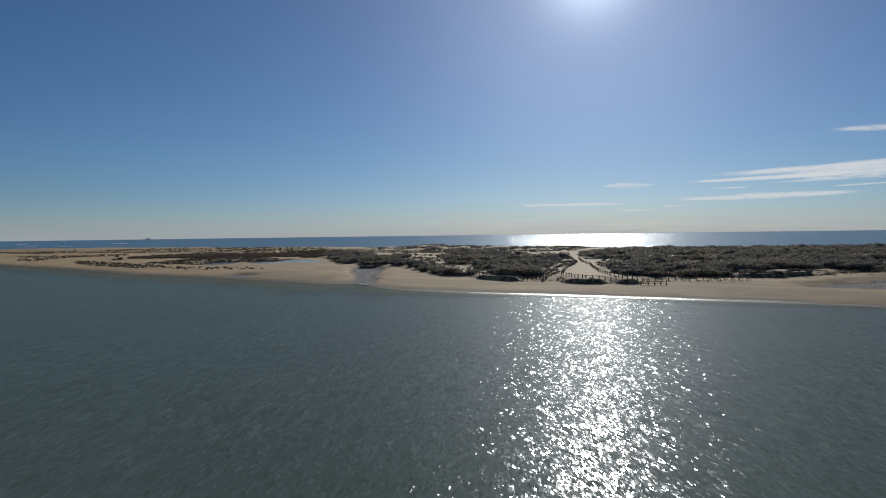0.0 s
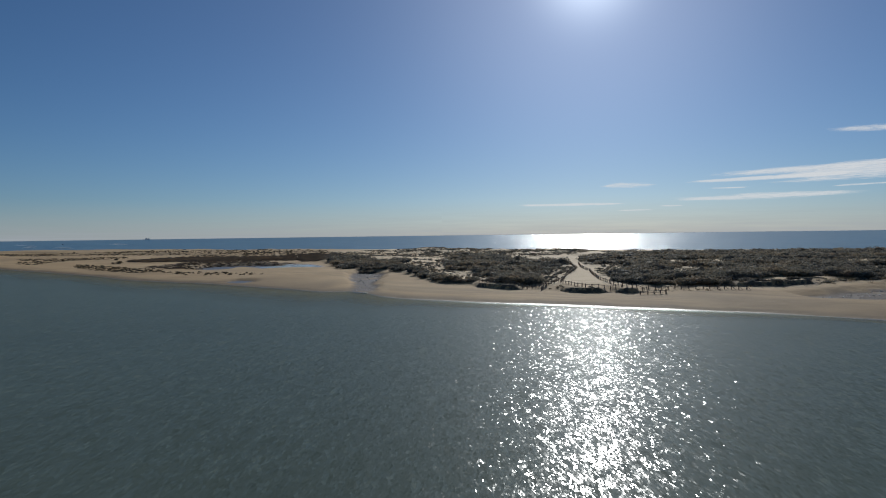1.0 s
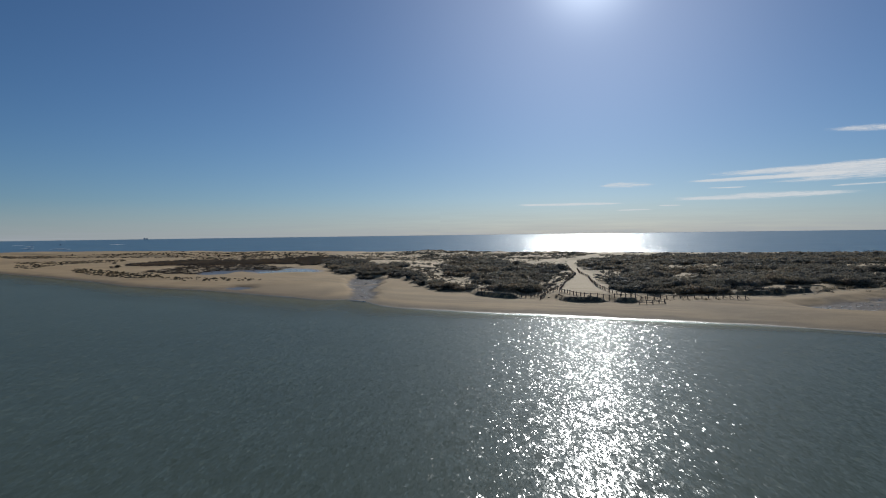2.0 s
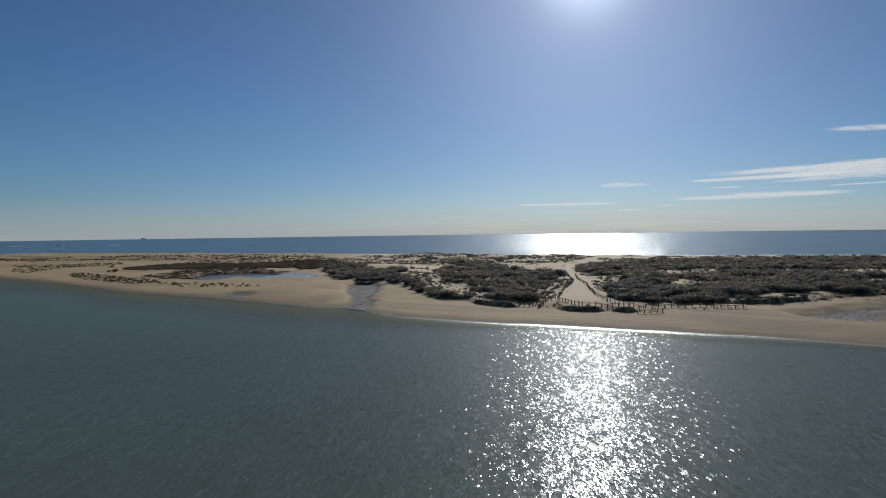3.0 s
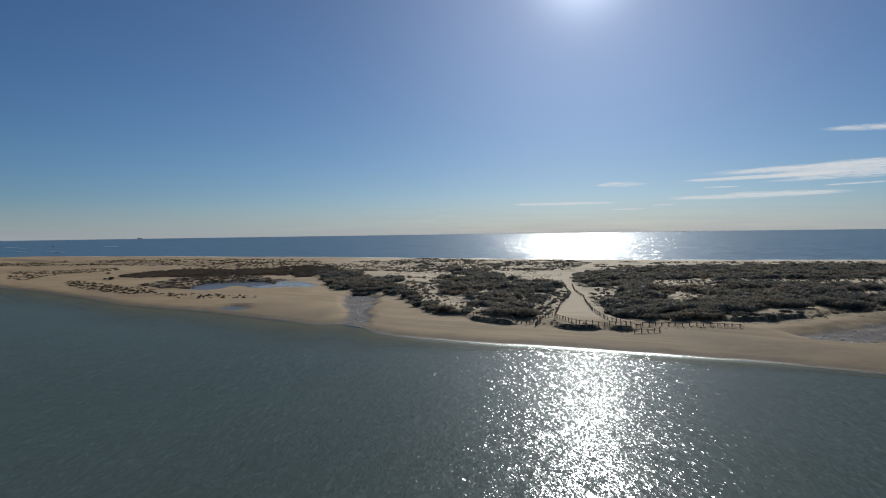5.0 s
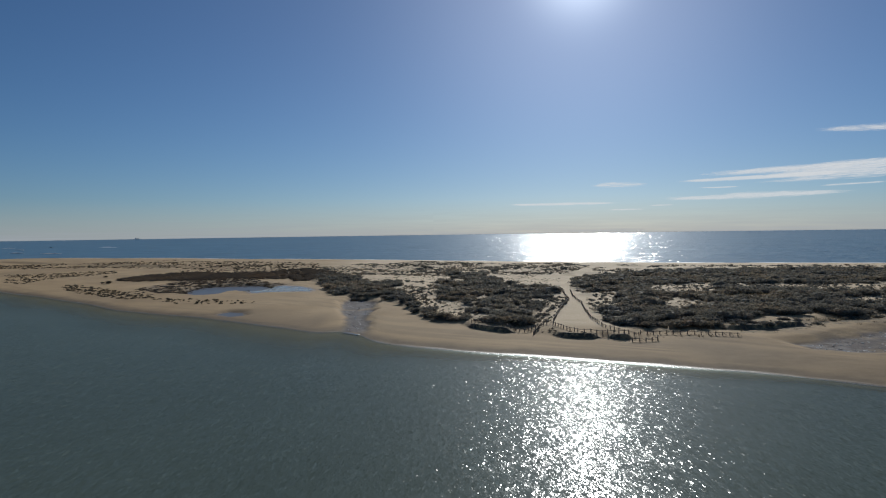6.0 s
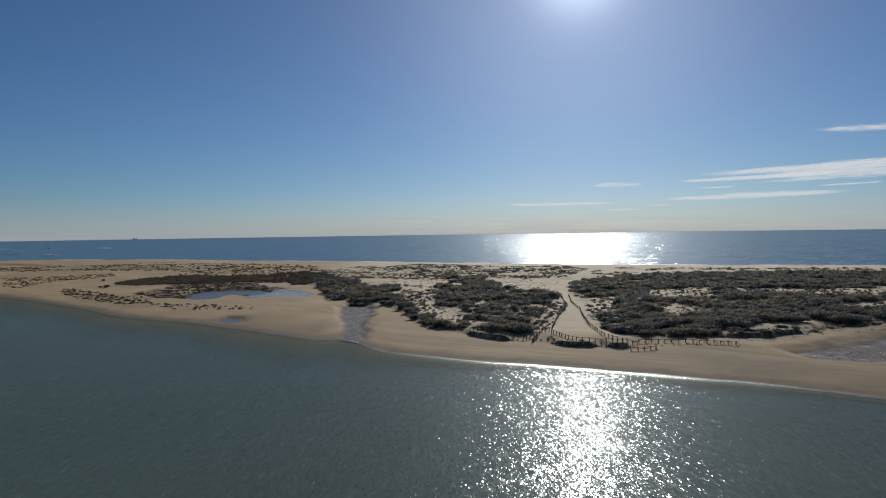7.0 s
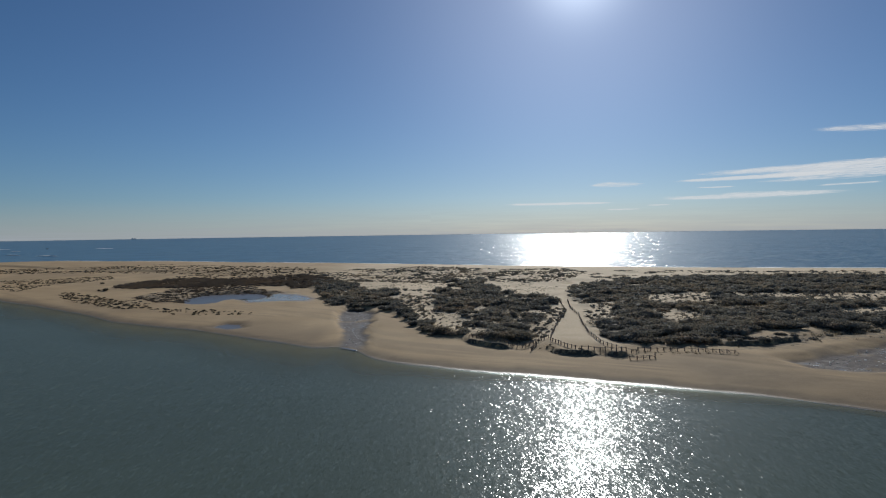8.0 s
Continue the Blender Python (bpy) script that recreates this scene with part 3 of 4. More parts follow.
# ---- scrub: templates ----
def ball(rings, sides):
    v, f = [], []
    for r in range(rings + 1):
        a = math.pi * r / rings
        for s in range(sides):
            b = 2 * math.pi * s / sides
            v.append((math.sin(a) * math.cos(b), math.sin(a) * math.sin(b), math.cos(a)))
    for r in range(rings):
        for s in range(sides):
            p, q = r * sides + s, r * sides + (s + 1) % sides
            f += [(p, p + sides, q + sides), (p, q + sides, q)]
    return np.array(v), np.array(f)


def sprigs(r, lobes, count, length, width):
    """Small pointed leaf sprays, turned every way, through the outer half of the lobes."""
    pick = r.choice(len(lobes), count, p=lobes[:, 3] ** 2 / (lobes[:, 3] ** 2).sum())
    out = r.normal(size=(count, 3))
    out[:, 2] = np.abs(out[:, 2]) * 1.1 - 0.25
    out /= np.linalg.norm(out, axis=1)[:, None]
    base = lobes[pick, :3] + out * lobes[pick, 3:4] * r.uniform(0.6, 1.02, (count, 1)) * np.array([1, 1, 0.9])
    way = out * 0.5 + 0.8 * r.normal(size=(count, 3)) + np.array([0, 0, 0.25])
    way /= np.linalg.norm(way, axis=1)[:, None]
    side = np.cross(way, r.normal(size=(count, 3)))
    side /= np.linalg.norm(side, axis=1)[:, None]
    long = way * (length * r.uniform(0.5, 1.4, (count, 1)))
    wide = side * (width * r.uniform(0.6, 1.4, (count, 1)))
    v = np.stack([base - long * 0.5, base + wide, base + long * 0.5, base - wide], 1)
    v[:, :, 2] = np.maximum(v[:, :, 2], 0.0)
    i = np.arange(count)[:, None] * 4
    return v.reshape(-1, 3), np.concatenate([i + [0, 1, 2], i + [0, 2, 3]])


def shrub_form(seed, lobes_n, rings, sides, count, length, width):
    """A low uneven mass of leaf sprays, one metre in radius, round a solid core."""
    r = np.random.default_rng(seed)
    lobes = []
    for k in range(lobes_n):
        a, q = r.uniform(0, 2 * np.pi), math.sqrt(r.uniform(0, 1)) * 0.68
        size = r.uniform(0.3, 0.55) * (1.15 - 0.4 * q)
        lobes.append((q * math.cos(a), q * math.sin(a), r.uniform(0.25, 0.62) * (1.05 - 0.7 * q), size))
    lobes = np.array(lobes)
    bv, bf = ball(rings, sides)
    V, F, n = [], [], 0
    for k, (x, y, z, s) in enumerate(lobes[: max(2, lobes_n // 2)]):
        reach = (s * 0.68, s * 0.68, s * 0.62) if k else (0.55, 0.55, 0.42)
        v = bv * reach * (1 + 0.12 * r.normal(size=(len(bv), 1))) + ((x, y, z) if k else (0, 0, 0.22))
        V.append(v), F.append(bf + n)
        n += len(v)
    body = sum(len(f) for f in F)
    v, f = sprigs(r, lobes, count, length, width)
    V.append(v), F.append(f + n)
    V = np.concatenate(V)
    V[:, 2] = np.maximum(V[:, 2], -0.15)
    F = np.concatenate(F)
    return V, F, (np.arange(len(F)) >= body).astype(np.int32)


def stems_form(seed):
    """Thin stems that fan out from one foot, as a mesh."""
    r = np.random.default_rng(seed)
    bm = bmesh.new()
    ring = [Vector((math.cos(2 * math.pi * s / 5), math.sin(2 * math.pi * s / 5), 0)) for s in range(5)]
    low = [bm.verts.new(v * 0.05 + Vector((0, 0, -0.12))) for v in ring]
    for k in range(9):
        a, q = r.uniform(0, 2 * np.pi), r.uniform(0.2, 0.7)
        top = Vector((q * math.cos(a), q * math.sin(a), r.uniform(0.45, 0.85)))
        mid = [bm.verts.new(top * 0.5 + v * 0.022 + Vector((0, 0, 0.06))) for v in ring]
        high = [bm.verts.new(top + v * 0.008) for v in ring]
        for rows in ((low, mid), (mid, high)):
            for s in range(5):
                bm.faces.new((rows[0][s], rows[0][(s + 1) % 5], rows[1][(s + 1) % 5], rows[1][s]))
    me = bpy.data.meshes.new("stems")
    bm.to_mesh(me)
    bm.free()
    return me


def tuft_form(seed, blades, spread):
    """A clump of grass blades, one metre in radius."""
    r = np.random.default_rng(seed)
    a, q = r.uniform(0, 2 * np.pi, blades), np.sqrt(r.uniform(0, 1, blades)) * 0.6
    base = np.stack([q * np.cos(a), q * np.sin(a), np.full(blades, -0.08)], 1)
    b = a + r.normal(0, 0.7, blades)
    lean = r.uniform(0.1, spread, blades)
    tip = base + np.stack([lean * np.cos(b), lean * np.sin(b), r.uniform(0.45, 1.0, blades) * (1.1 - 0.5 * q)], 1)
    side = np.stack([-np.sin(b), np.cos(b), 0 * b], 1) * r.uniform(0.07, 0.16, (blades, 1))
    mid = (base + tip) / 2 + [0, 0, 0.1]
    v = np.stack([base - side * 0.6, base + side * 0.6, mid + side, tip, mid - side], 1)
    i = np.arange(blades)[:, None] * 5
    return v.reshape(-1, 3), np.concatenate([i + [0, 1, 2], i + [0, 2, 4], i + [4, 2, 3]])


def gather(name, forms, places, mat, label, category):
    """Many plants in one mesh. places: x, y, z, radius, height."""
    V, F, M, n = [], [], [], 0
    r = np.random.default_rng(len(places))
    pick = r.integers(0, len(forms), len(places))
    turn = r.uniform(0, 2 * np.pi, len(places))
    for k, (v, f, *kind) in enumerate(forms):
        q, a = places[pick == k], turn[pick == k]
        if not len(q):
            continue
        c, s = np.cos(a)[:, None], np.sin(a)[:, None]
        P = np.stack([(v[:, 0] * c - v[:, 1] * s) * q[:, 3:4] + q[:, 0:1], (v[:, 0] * s + v[:, 1] * c) * q[:, 3:4] + q[:, 1:2], v[:, 2] * q[:, 4:5] + q[:, 2:3]], -1)
        V.append(P.reshape(-1, 3))
        F.append((f[None] + (n + np.arange(len(q)) * len(v))[:, None, None]).reshape(-1, 3))
        n += P.shape[0] * P.shape[1]
        M.append(np.tile(kind[0] if kind else np.zeros(len(f), np.int32), len(q)))
    return tagged(put(name, mesh_of(name, np.concatenate(V), np.concatenate(F), len(mat) > 1, mats=mat, index=np.concatenate(M)), mat[0]), label, category, kind="stuff")


# ---- where plants grow ----
def scatter(poly, spacing, seed):
    """Uneven places in a polygon, about so many metres apart."""
    r = np.random.default_rng(seed)
    xs, ys = [p[0] for p in poly], [p[1] for p in poly]
    n = int((max(xs) - min(xs)) * (max(ys) - min(ys)) / spacing**2)
    x, y = r.uniform(min(xs), max(xs), n), r.uniform(min(ys), max(ys), n)
    keep = inside(poly, x, y) > 2.5 * (fractal(x, y, 5, seed) - 0.5)
    return x[keep], y[keep], r


def free(x, y, room):
    ok = (inside(PATH, x, y) < -room) & (inside(TRACK, x, y) < -room)
    return ok


def plants(poly, spacing, radius, tall, seed, thin=0.0, patch=9.0, gaps=True, inset=-99.0):
    """Rows of x, y, z, radius, height. thin: the share of bare, noise-shaped patches."""
    x, y, r = scatter(poly, spacing, seed)
    keep = (fractal(x, y, patch, seed + 3) > 0.5 - 0.32 * (1 - 2 * thin)) if thin > 0 else np.ones(len(x), bool)
    size = radius[0] + (radius[1] - radius[0]) * r.uniform(0, 1, len(x)) ** 1.6
    keep &= (y - foot(x)) * 0.85 > inset + 0.5 * size
    keep &= free(x, y, size * 0.8) & ((far(x) - y) * 0.87 > 52 + 10 * fractal(x, y, 8, 9)) & (x < 0.8 * y + 12) & (x > -0.8 * y - 12)
    if gaps:
        for gap in GAPS:
            keep &= inside(gap, x, y) < -size * 0.35 + 1.5 * (fractal(x, y, 4, 5) - 0.5)
    x, y, size = x[keep], y[keep], size[keep]
    h = size * r.uniform(tall[0], tall[1], len(size))
    return np.stack([x, y, height(x, y) - 0.05, size, h], 1)


dense = np.concatenate([
    plants(ZONE_A, 2.0, (0.9, 3.0), (0.48, 0.74), 101, 0.12, 8.0, inset=0.6),
    plants(ZONE_B, 2.2, (0.7, 3.8), (0.46, 0.74), 102, 0.38, 7.0, inset=4.0),
    plants(ZONE_D, 2.15, (0.9, 4.3), (0.4, 0.62), 103, 0.1, 10.0, inset=2.2),
    plants(SADDLE, 2.5, (0.8, 3.6), (0.5, 0.72), 151, 0.3, 9.0),
    plants(CROWD, 2.2, (0.9, 3.0), (0.5, 0.75), 154, 0.1, 8.0),
    plants(NECK, 2.4, (0.7, 2.2), (0.5, 0.75), 153),
    plants(MIX, 2.6, (0.4, 1.2), (0.6, 1.0), 106, 0.3, 5.0),
])
sparse = np.concatenate([
    plants(RIDGE, 4.4, (0.8, 2.6), (0.4, 0.6), 104, 0.55, 20.0),
    plants(RIDGE, 2.2, (0.45, 1.2), (0.5, 0.75), 108, 0.34, 14.0),
    plants(THIN, 3.0, (0.4, 1.5), (0.5, 0.7), 152, 0.4, 9.0),
    plants(MIX, 1.5, (0.35, 1.0), (0.6, 0.9), 109, 0.15, 5.0),
    plants(FRONT, 2.2, (0.35, 0.8), (0.4, 0.65), 107, 0.3, 4.0),
    plants(TRAIL, 2.0, (0.35, 0.95), (0.6, 0.9), 110, gaps=False),
    *[plants(gap, 1.8, (0.35, 1.0), (0.55, 0.85), 150 + k, 0.25, 6.0, gaps=False) for k, gap in enumerate(GAPS[1:7])],
    plants(EDGE, 1.4, (0.4, 1.1), (0.5, 0.9), 119, 0.15, 5.0, gaps=False),
    plants(DOTS_E, 2.7, (0.5, 1.5), (0.45, 0.7), 155, 0.42, 14.0),
    plants(RIDGE_E, 3.0, (0.7, 2.4), (0.4, 0.6), 105, 0.3, 18.0),
])
edge = dense[:, 1] - foot(dense[:, 0])
order = np.argsort(edge + 8 * rng.uniform(size=len(edge)) - 6 * (dense[:, 3] > 1.5))
order = order[(dense[order, 0] > -30) & (dense[order, 0] < 100)]
chosen, rest = dense[order[:260]], np.delete(dense, order[:260], axis=0)

mid_forms = [shrub_form(300 + k, 7, 3, 5, 225, 0.2, 0.065) for k in range(6)]
far_forms = [shrub_form(320 + k, 4, 3, 5, 90, 0.29, 0.1) for k in range(6)]
others = np.concatenate([rest, sparse])
close = (others[:, 1] < 185) & (others[:, 3] > 0.9)
gather("scrub", mid_forms, others[close], (PALE_CORE, SCRUB), "dense low grey-green coastal scrub on the front dunes", "scrub")
small = ~close & (others[:, 3] < 1.15)
gather("scrub", far_forms, others[~close & ~small], (PALE_CORE, SCRUB), "dense low grey-green coastal scrub covering the dunes", "scrub")
low_forms = [shrub_form(330 + k, 3, 2, 5, 30, 0.42, 0.16) for k in range(6)]
gather("scrub", low_forms, others[small], (PALE_CORE, SCRUB), "small low grey-green cushions of scrub dotted over sand", "scrub")

tufts = np.concatenate([
    plants(RIDGE, 1.7, (0.4, 0.9), (0.5, 0.85), 111, 0.35, 10.0),
    plants(RIDGE_E, 1.6, (0.4, 1.0), (0.5, 0.85), 112, 0.25, 12.0),
    plants(TRAIL, 2.4, (0.3, 0.9), (0.6, 1.0), 113, gaps=False),
    plants(ZONE_B, 1.7, (0.25, 0.7), (0.5, 0.9), 114),
    plants(MIX, 1.5, (0.25, 0.7), (0.5, 0.9), 116),
    plants(HEATH, 1.1, (0.4, 1.0), (0.6, 1.0), 117),
    plants(ZONE_D, 2.4, (0.3, 0.8), (0.5, 0.9), 118),
    plants(ZONE_A, 3.0, (0.3, 0.7), (0.5, 0.9), 115),
] + [plants(gap, 1.75, (0.3, 0.75), (0.5, 0.9), 120 + k, 0.35, 6.0, gaps=False) for k, gap in enumerate(GAPS)])
gather("dune_grass", [tuft_form(400 + k, 7, 0.6) for k in range(5)], tufts, (GRASS,), "scattered tufts of dry dune grass on sand", "grass")

spit = np.concatenate([
    plants(BERM, 1.45, (0.4, 1.0), (0.5, 0.8), 131, 0.25, 4.0, inset=-300),
    plants(BERM_E, 1.7, (0.35, 0.85), (0.5, 0.8), 136, 0.35, 4.0, inset=-300),
    plants(WISP, 2.6, (0.4, 0.9), (0.4, 0.6), 137, 0.4, 7.0, inset=-300),
    plants(BERM_W, 1.8, (0.4, 1.0), (0.4, 0.65), 132, 0.25, 7.0, inset=-300),
    plants(BACK_W, 2.7, (0.5, 1.3), (0.4, 0.65), 133, 0.3, 16.0, inset=-300),
    plants(MID_W, 2.5, (0.5, 1.3), (0.4, 0.65), 134, 0.35, 12.0, inset=-300),
])
cushions = [shrub_form(340 + k, 3, 2, 5, 26, 0.5, 0.19) for k in range(6)]
gather("spit_scrub", cushions, spit, (MARSH, GRASS), "low dry cushions of dune plants in strips along the sand spit", "dune plants")
marsh = np.concatenate([
    plants(BAND, 1.5, (0.8, 2.2), (0.45, 0.7), 141, 0.03, 10.0, inset=-300),
    plants(LOW, 1.5, (0.6, 1.5), (0.25, 0.42), 142, 0.14, 8.0, inset=-300),
])
gather("marsh_scrub", cushions, marsh, (MARSH, MARSH), "dark brown salt-marsh plants round the tidal pond", "marsh plants")

near_forms = []
for k in range(6):
    v, f, kind = shrub_form(500 + k, 12, 3, 6, 620, 0.16, 0.05)
    near_forms.append((mesh_of("crown", v, f, True, mats=(PALE_CORE, SCRUB), index=kind), stems_form(520 + k)))
for k, (x, y, z, size, h) in enumerate(chosen):
    crown, stems = near_forms[k % 6]
    shrub = tagged(new("shrub"), "rounded grey-green coastal shrub growing on sand" if h < 1.5 else "tall bushy dark-green coastal shrub on the dune", "shrub", "shrubs along the dune edge")
    shrub.matrix_basis = Matrix.Translation((x, y, z)) @ pose(0, 0, 0, 0, 0, float(rng.uniform(0, 360))) @ Matrix.Diagonal((size, size, h, 1))
    put("crown", crown, SCRUB, shrub)
    put("stems", stems, STEM, shrub)


for k, (x, y, size, h) in enumerate(((-155.9, 302.2, 1.5, 1.0), (-135.1, 264.4, 2.0, 1.3), (-138.2, 265.8, 1.3, 0.8), (-60.5, 236.0, 1.0, 0.7))):
    shrub = tagged(new("shrub"), "lone dry brown bush on bare spit sand", "shrub", "lone bushes on the spit")
    shrub.matrix_basis = Matrix.Translation((x, y, float(height(np.array([x]), np.array([y]))[0]))) @ pose(0, 0, 0, 0, 0, 70 * k) @ Matrix.Diagonal((size, size, h, 1))
    v, f, kind = shrub_form(560 + k, 7, 3, 6, 240, 0.2, 0.07)
    put("crown", mesh_of("crown", v, f, True, mats=(MARSH, GRASS), index=kind), GRASS, shrub)
    put("stems", near_forms[k][1], STEM, shrub)


# ---- fences ----
def post_mesh():
    bm = bmesh.new()
    bmesh.ops.create_cone(bm, cap_ends=True, segments=8, radius1=0.095, radius2=0.085, depth=1.2)
    bmesh.ops.translate(bm, verts=bm.verts, vec=(0, 0, 0.175))
    bmesh.ops.bevel(bm, geom=[e for e in bm.edges if all(v.co.z > 0.7 for v in e.verts)], offset=0.018, segments=1, affect="EDGES")
    me = bpy.data.meshes.new("post")
    bm.to_mesh(me)
    bm.free()
    return me


def rail_mesh():
    bm = bmesh.new()
    bmesh.ops.create_cone(bm, cap_ends=True, segments=7, radius1=0.045, radius2=0.04, depth=1.0)
    bmesh.ops.rotate(bm, verts=bm.verts, matrix=Matrix.Rotation(math.pi / 2, 3, "Y"))
    bmesh.ops.translate(bm, verts=bm.verts, vec=(0.5, 0, 0))
    me = bpy.data.meshes.new("rail")
    bm.to_mesh(me)
    bm.free()
    return me


POST_MESH, RAIL_MESH = post_mesh(), rail_mesh()


def beam(parent, a, b, name="rail"):
    a, b = Vector(a), Vector(b)
    rail = put(name, RAIL_MESH, RAIL, parent)
    rail.matrix_basis = Matrix.Translation(a) @ (b - a).to_track_quat("X", "Z").to_matrix().to_4x4() @ Matrix.Diagonal(((b - a).length, 1, 1, 1))


def fence(points, label, spacing=1.25, braces=0, rails=(0.6,)):
    r = np.random.default_rng(int(abs(points[0][0] * 100)))
    P = np.array(points, float)
    along = np.concatenate([[0], np.cumsum(np.hypot(*np.diff(P, axis=0).T))])
    n = max(2, round(along[-1] / spacing) + 1)
    s = np.linspace(0, along[-1], n)
    x, y = np.interp(s, along, P[:, 0]) + r.normal(0, 0.05, n), np.interp(s, along, P[:, 1]) + r.normal(0, 0.05, n)
    z = height(x, y)
    run = tagged(new("fence"), label, "fence", "dune fences")
    run.matrix_basis = Matrix.Translation((x[0], y[0], z[0]))
    tops = []
    for k in range(n):
        tall = r.uniform(0.8, 0.95)
        m = Matrix.Translation((x[k] - x[0], y[k] - y[0], z[k] - z[0])) @ pose(0, 0, 0, r.normal(0, 3), r.normal(0, 3), r.uniform(0, 360)) @ Matrix.Diagonal((1, 1, tall, 1))
        put("post", POST_MESH, POST, run).matrix_basis = m
        tops.append(m)
    for k in range(n - 1):
        for h in rails:
            beam(run, tops[k] @ Vector((0, 0, h)), tops[k + 1] @ Vector((0, 0, h + r.normal(0, 0.04))))
    for k in range(n - braces, n):
        beam(run, tops[k] @ Vector((0, 0, 0.7)), tops[k] @ Vector((0, 0, 0)) + Vector((0.7, -0.15, 0.02)), "brace")


fence([(38.2, 117.3), (42.7, 117.1), (47.4, 115.8), (51.2, 114.1), (54.2, 112.6)], "weathered wooden post-and-rail fence along the dune foot", 1.2, braces=5)
fence([(34.8, 111.0), (36.9, 111.1), (39.2, 111.3), (39.8, 112.6)], "short wooden post-and-rail fence end standing on the beach", 1.1, rails=(0.32, 0.63))
fence([(23.6, 126.3), (24.9, 121.4), (26.6, 117.5), (31.3, 117.5), (33.7, 114.4), (37.6, 116.2)], "wooden post-and-rail fence closing the access path", 1.2)
fence([(7.6, 131.6), (11.4, 128.2), (15.2, 124.6), (17.4, 123.0)], "wooden post-and-rail fence above the sand bank", 1.0)
fence([(17.4, 122.7), (20.0, 125.2), (22.5, 128.3), (23.8, 128.9)], "wooden post-and-rail fence bordering the sandy access", 1.1)
fence([(18.8, 120.2), (19.6, 122.4), (20.6, 124.6)], "short wooden post-and-rail fence stub beside the access", 0.8)
fence([(23.7, 126.9), (25.3, 133.5), (29.7, 148.7), (35.2, 165.6), (36.6, 177.4), (39.3, 194.4)], "wooden post-and-rail fence beside the sandy path", 1.6)
fence([(34.6, 115.3), (32.8, 121.7), (33.2, 134.7), (35.2, 148.3), (37.2, 159.7), (38.2, 174.4), (41.2, 191.2)], "wooden post-and-rail fence along scrub and path", 1.6)


# ---- foam ----
def ribbon(name, x0, x1, shore, out, wide, seed, mat, cut, step_x):
    """Broken strips of foam along a shore."""
    xs = np.arange(x0, x1, step_x)
    w = wide * np.maximum(fractal(xs, xs * 0 + seed, 9 * step_x + 3, seed, 4) - cut, 0)
    mid = shore(xs) + out + wide * 0.5 * (fractal(xs, xs * 0, 14, seed + 1) - 0.5)
    lo, hi = np.stack([xs, mid - w, xs * 0 + 0.035], 1), np.stack([xs, mid + w, xs * 0 + 0.05], 1)
    n = len(xs)
    i = np.arange(n - 1)
    keep = (w[:-1] > 0) | (w[1:] > 0)
    f = np.stack([i, i + 1, i + 1 + n, i + n], 1)[keep]
    return put(name, mesh_of(name, np.concatenate([lo, hi]), f), mat)


tagged(ribbon("foam", 2, 70, near, -0.15, 0.26, 3, FOAM, 0.5, 0.25), "thin white line of foam at the lagoon's edge", "foam", kind="stuff")
tagged(ribbon("surf", -520, 420, far, 2.5, 7.0, 4, FOAM, 0.25, 1.5), "white surf breaking along the sea beach", "surf", kind="stuff")


# ---- clouds: thin bright streaks low over the sea ----
def cloud_material():
    m, t, p, link = material("cloud")
    uv = t.nodes.new("ShaderNodeUVMap")
    info = t.nodes.new("ShaderNodeObjectInfo")
    mapping = t.nodes.new("ShaderNodeMapping")
    mapping.inputs["Scale"].default_value = (0.55, 3.4, 1)
    link(uv.outputs[0], mapping.inputs[0])
    off = t.nodes.new("ShaderNodeCombineXYZ")
    link(sums(t, "MULTIPLY", info.outputs["Random"], 50.0), off.inputs[2])
    link(off.outputs[0], mapping.inputs["Location"])
    n = grain(t, mapping.outputs[0], 1.5, 8.0, 0.68)
    n.noise_dimensions = "3D"
    fall = t.nodes.new("ShaderNodeAttribute")
    fall.attribute_name = "body"
    a = sums(t, "ADD", fall.outputs["Fac"], sums(t, "MULTIPLY_ADD", n.outputs[0], 4.4, -2.5))
    alpha = ramp(t, a, [(0.0, (0, 0, 0)), (1.0, (0.8, 0.8, 0.8))])
    # sheets glow by themselves in place of sunlight scattered through the cloud
    tr = t.nodes.new("ShaderNodeEmission")
    tr.inputs["Color"].default_value, tr.inputs["Strength"].default_value = (1.0, 0.915, 0.83, 1), 0.72
    clear = t.nodes.new("ShaderNodeBsdfTransparent")
    mix = t.nodes.new("ShaderNodeMixShader")
    link(alpha, mix.inputs[0]), link(clear.outputs[0], mix.inputs[1]), link(tr.outputs[0], mix.inputs[2])
    link(mix.outputs[0], t.nodes["Material Output"].inputs["Surface"])
    return m


CLOUD = cloud_material()


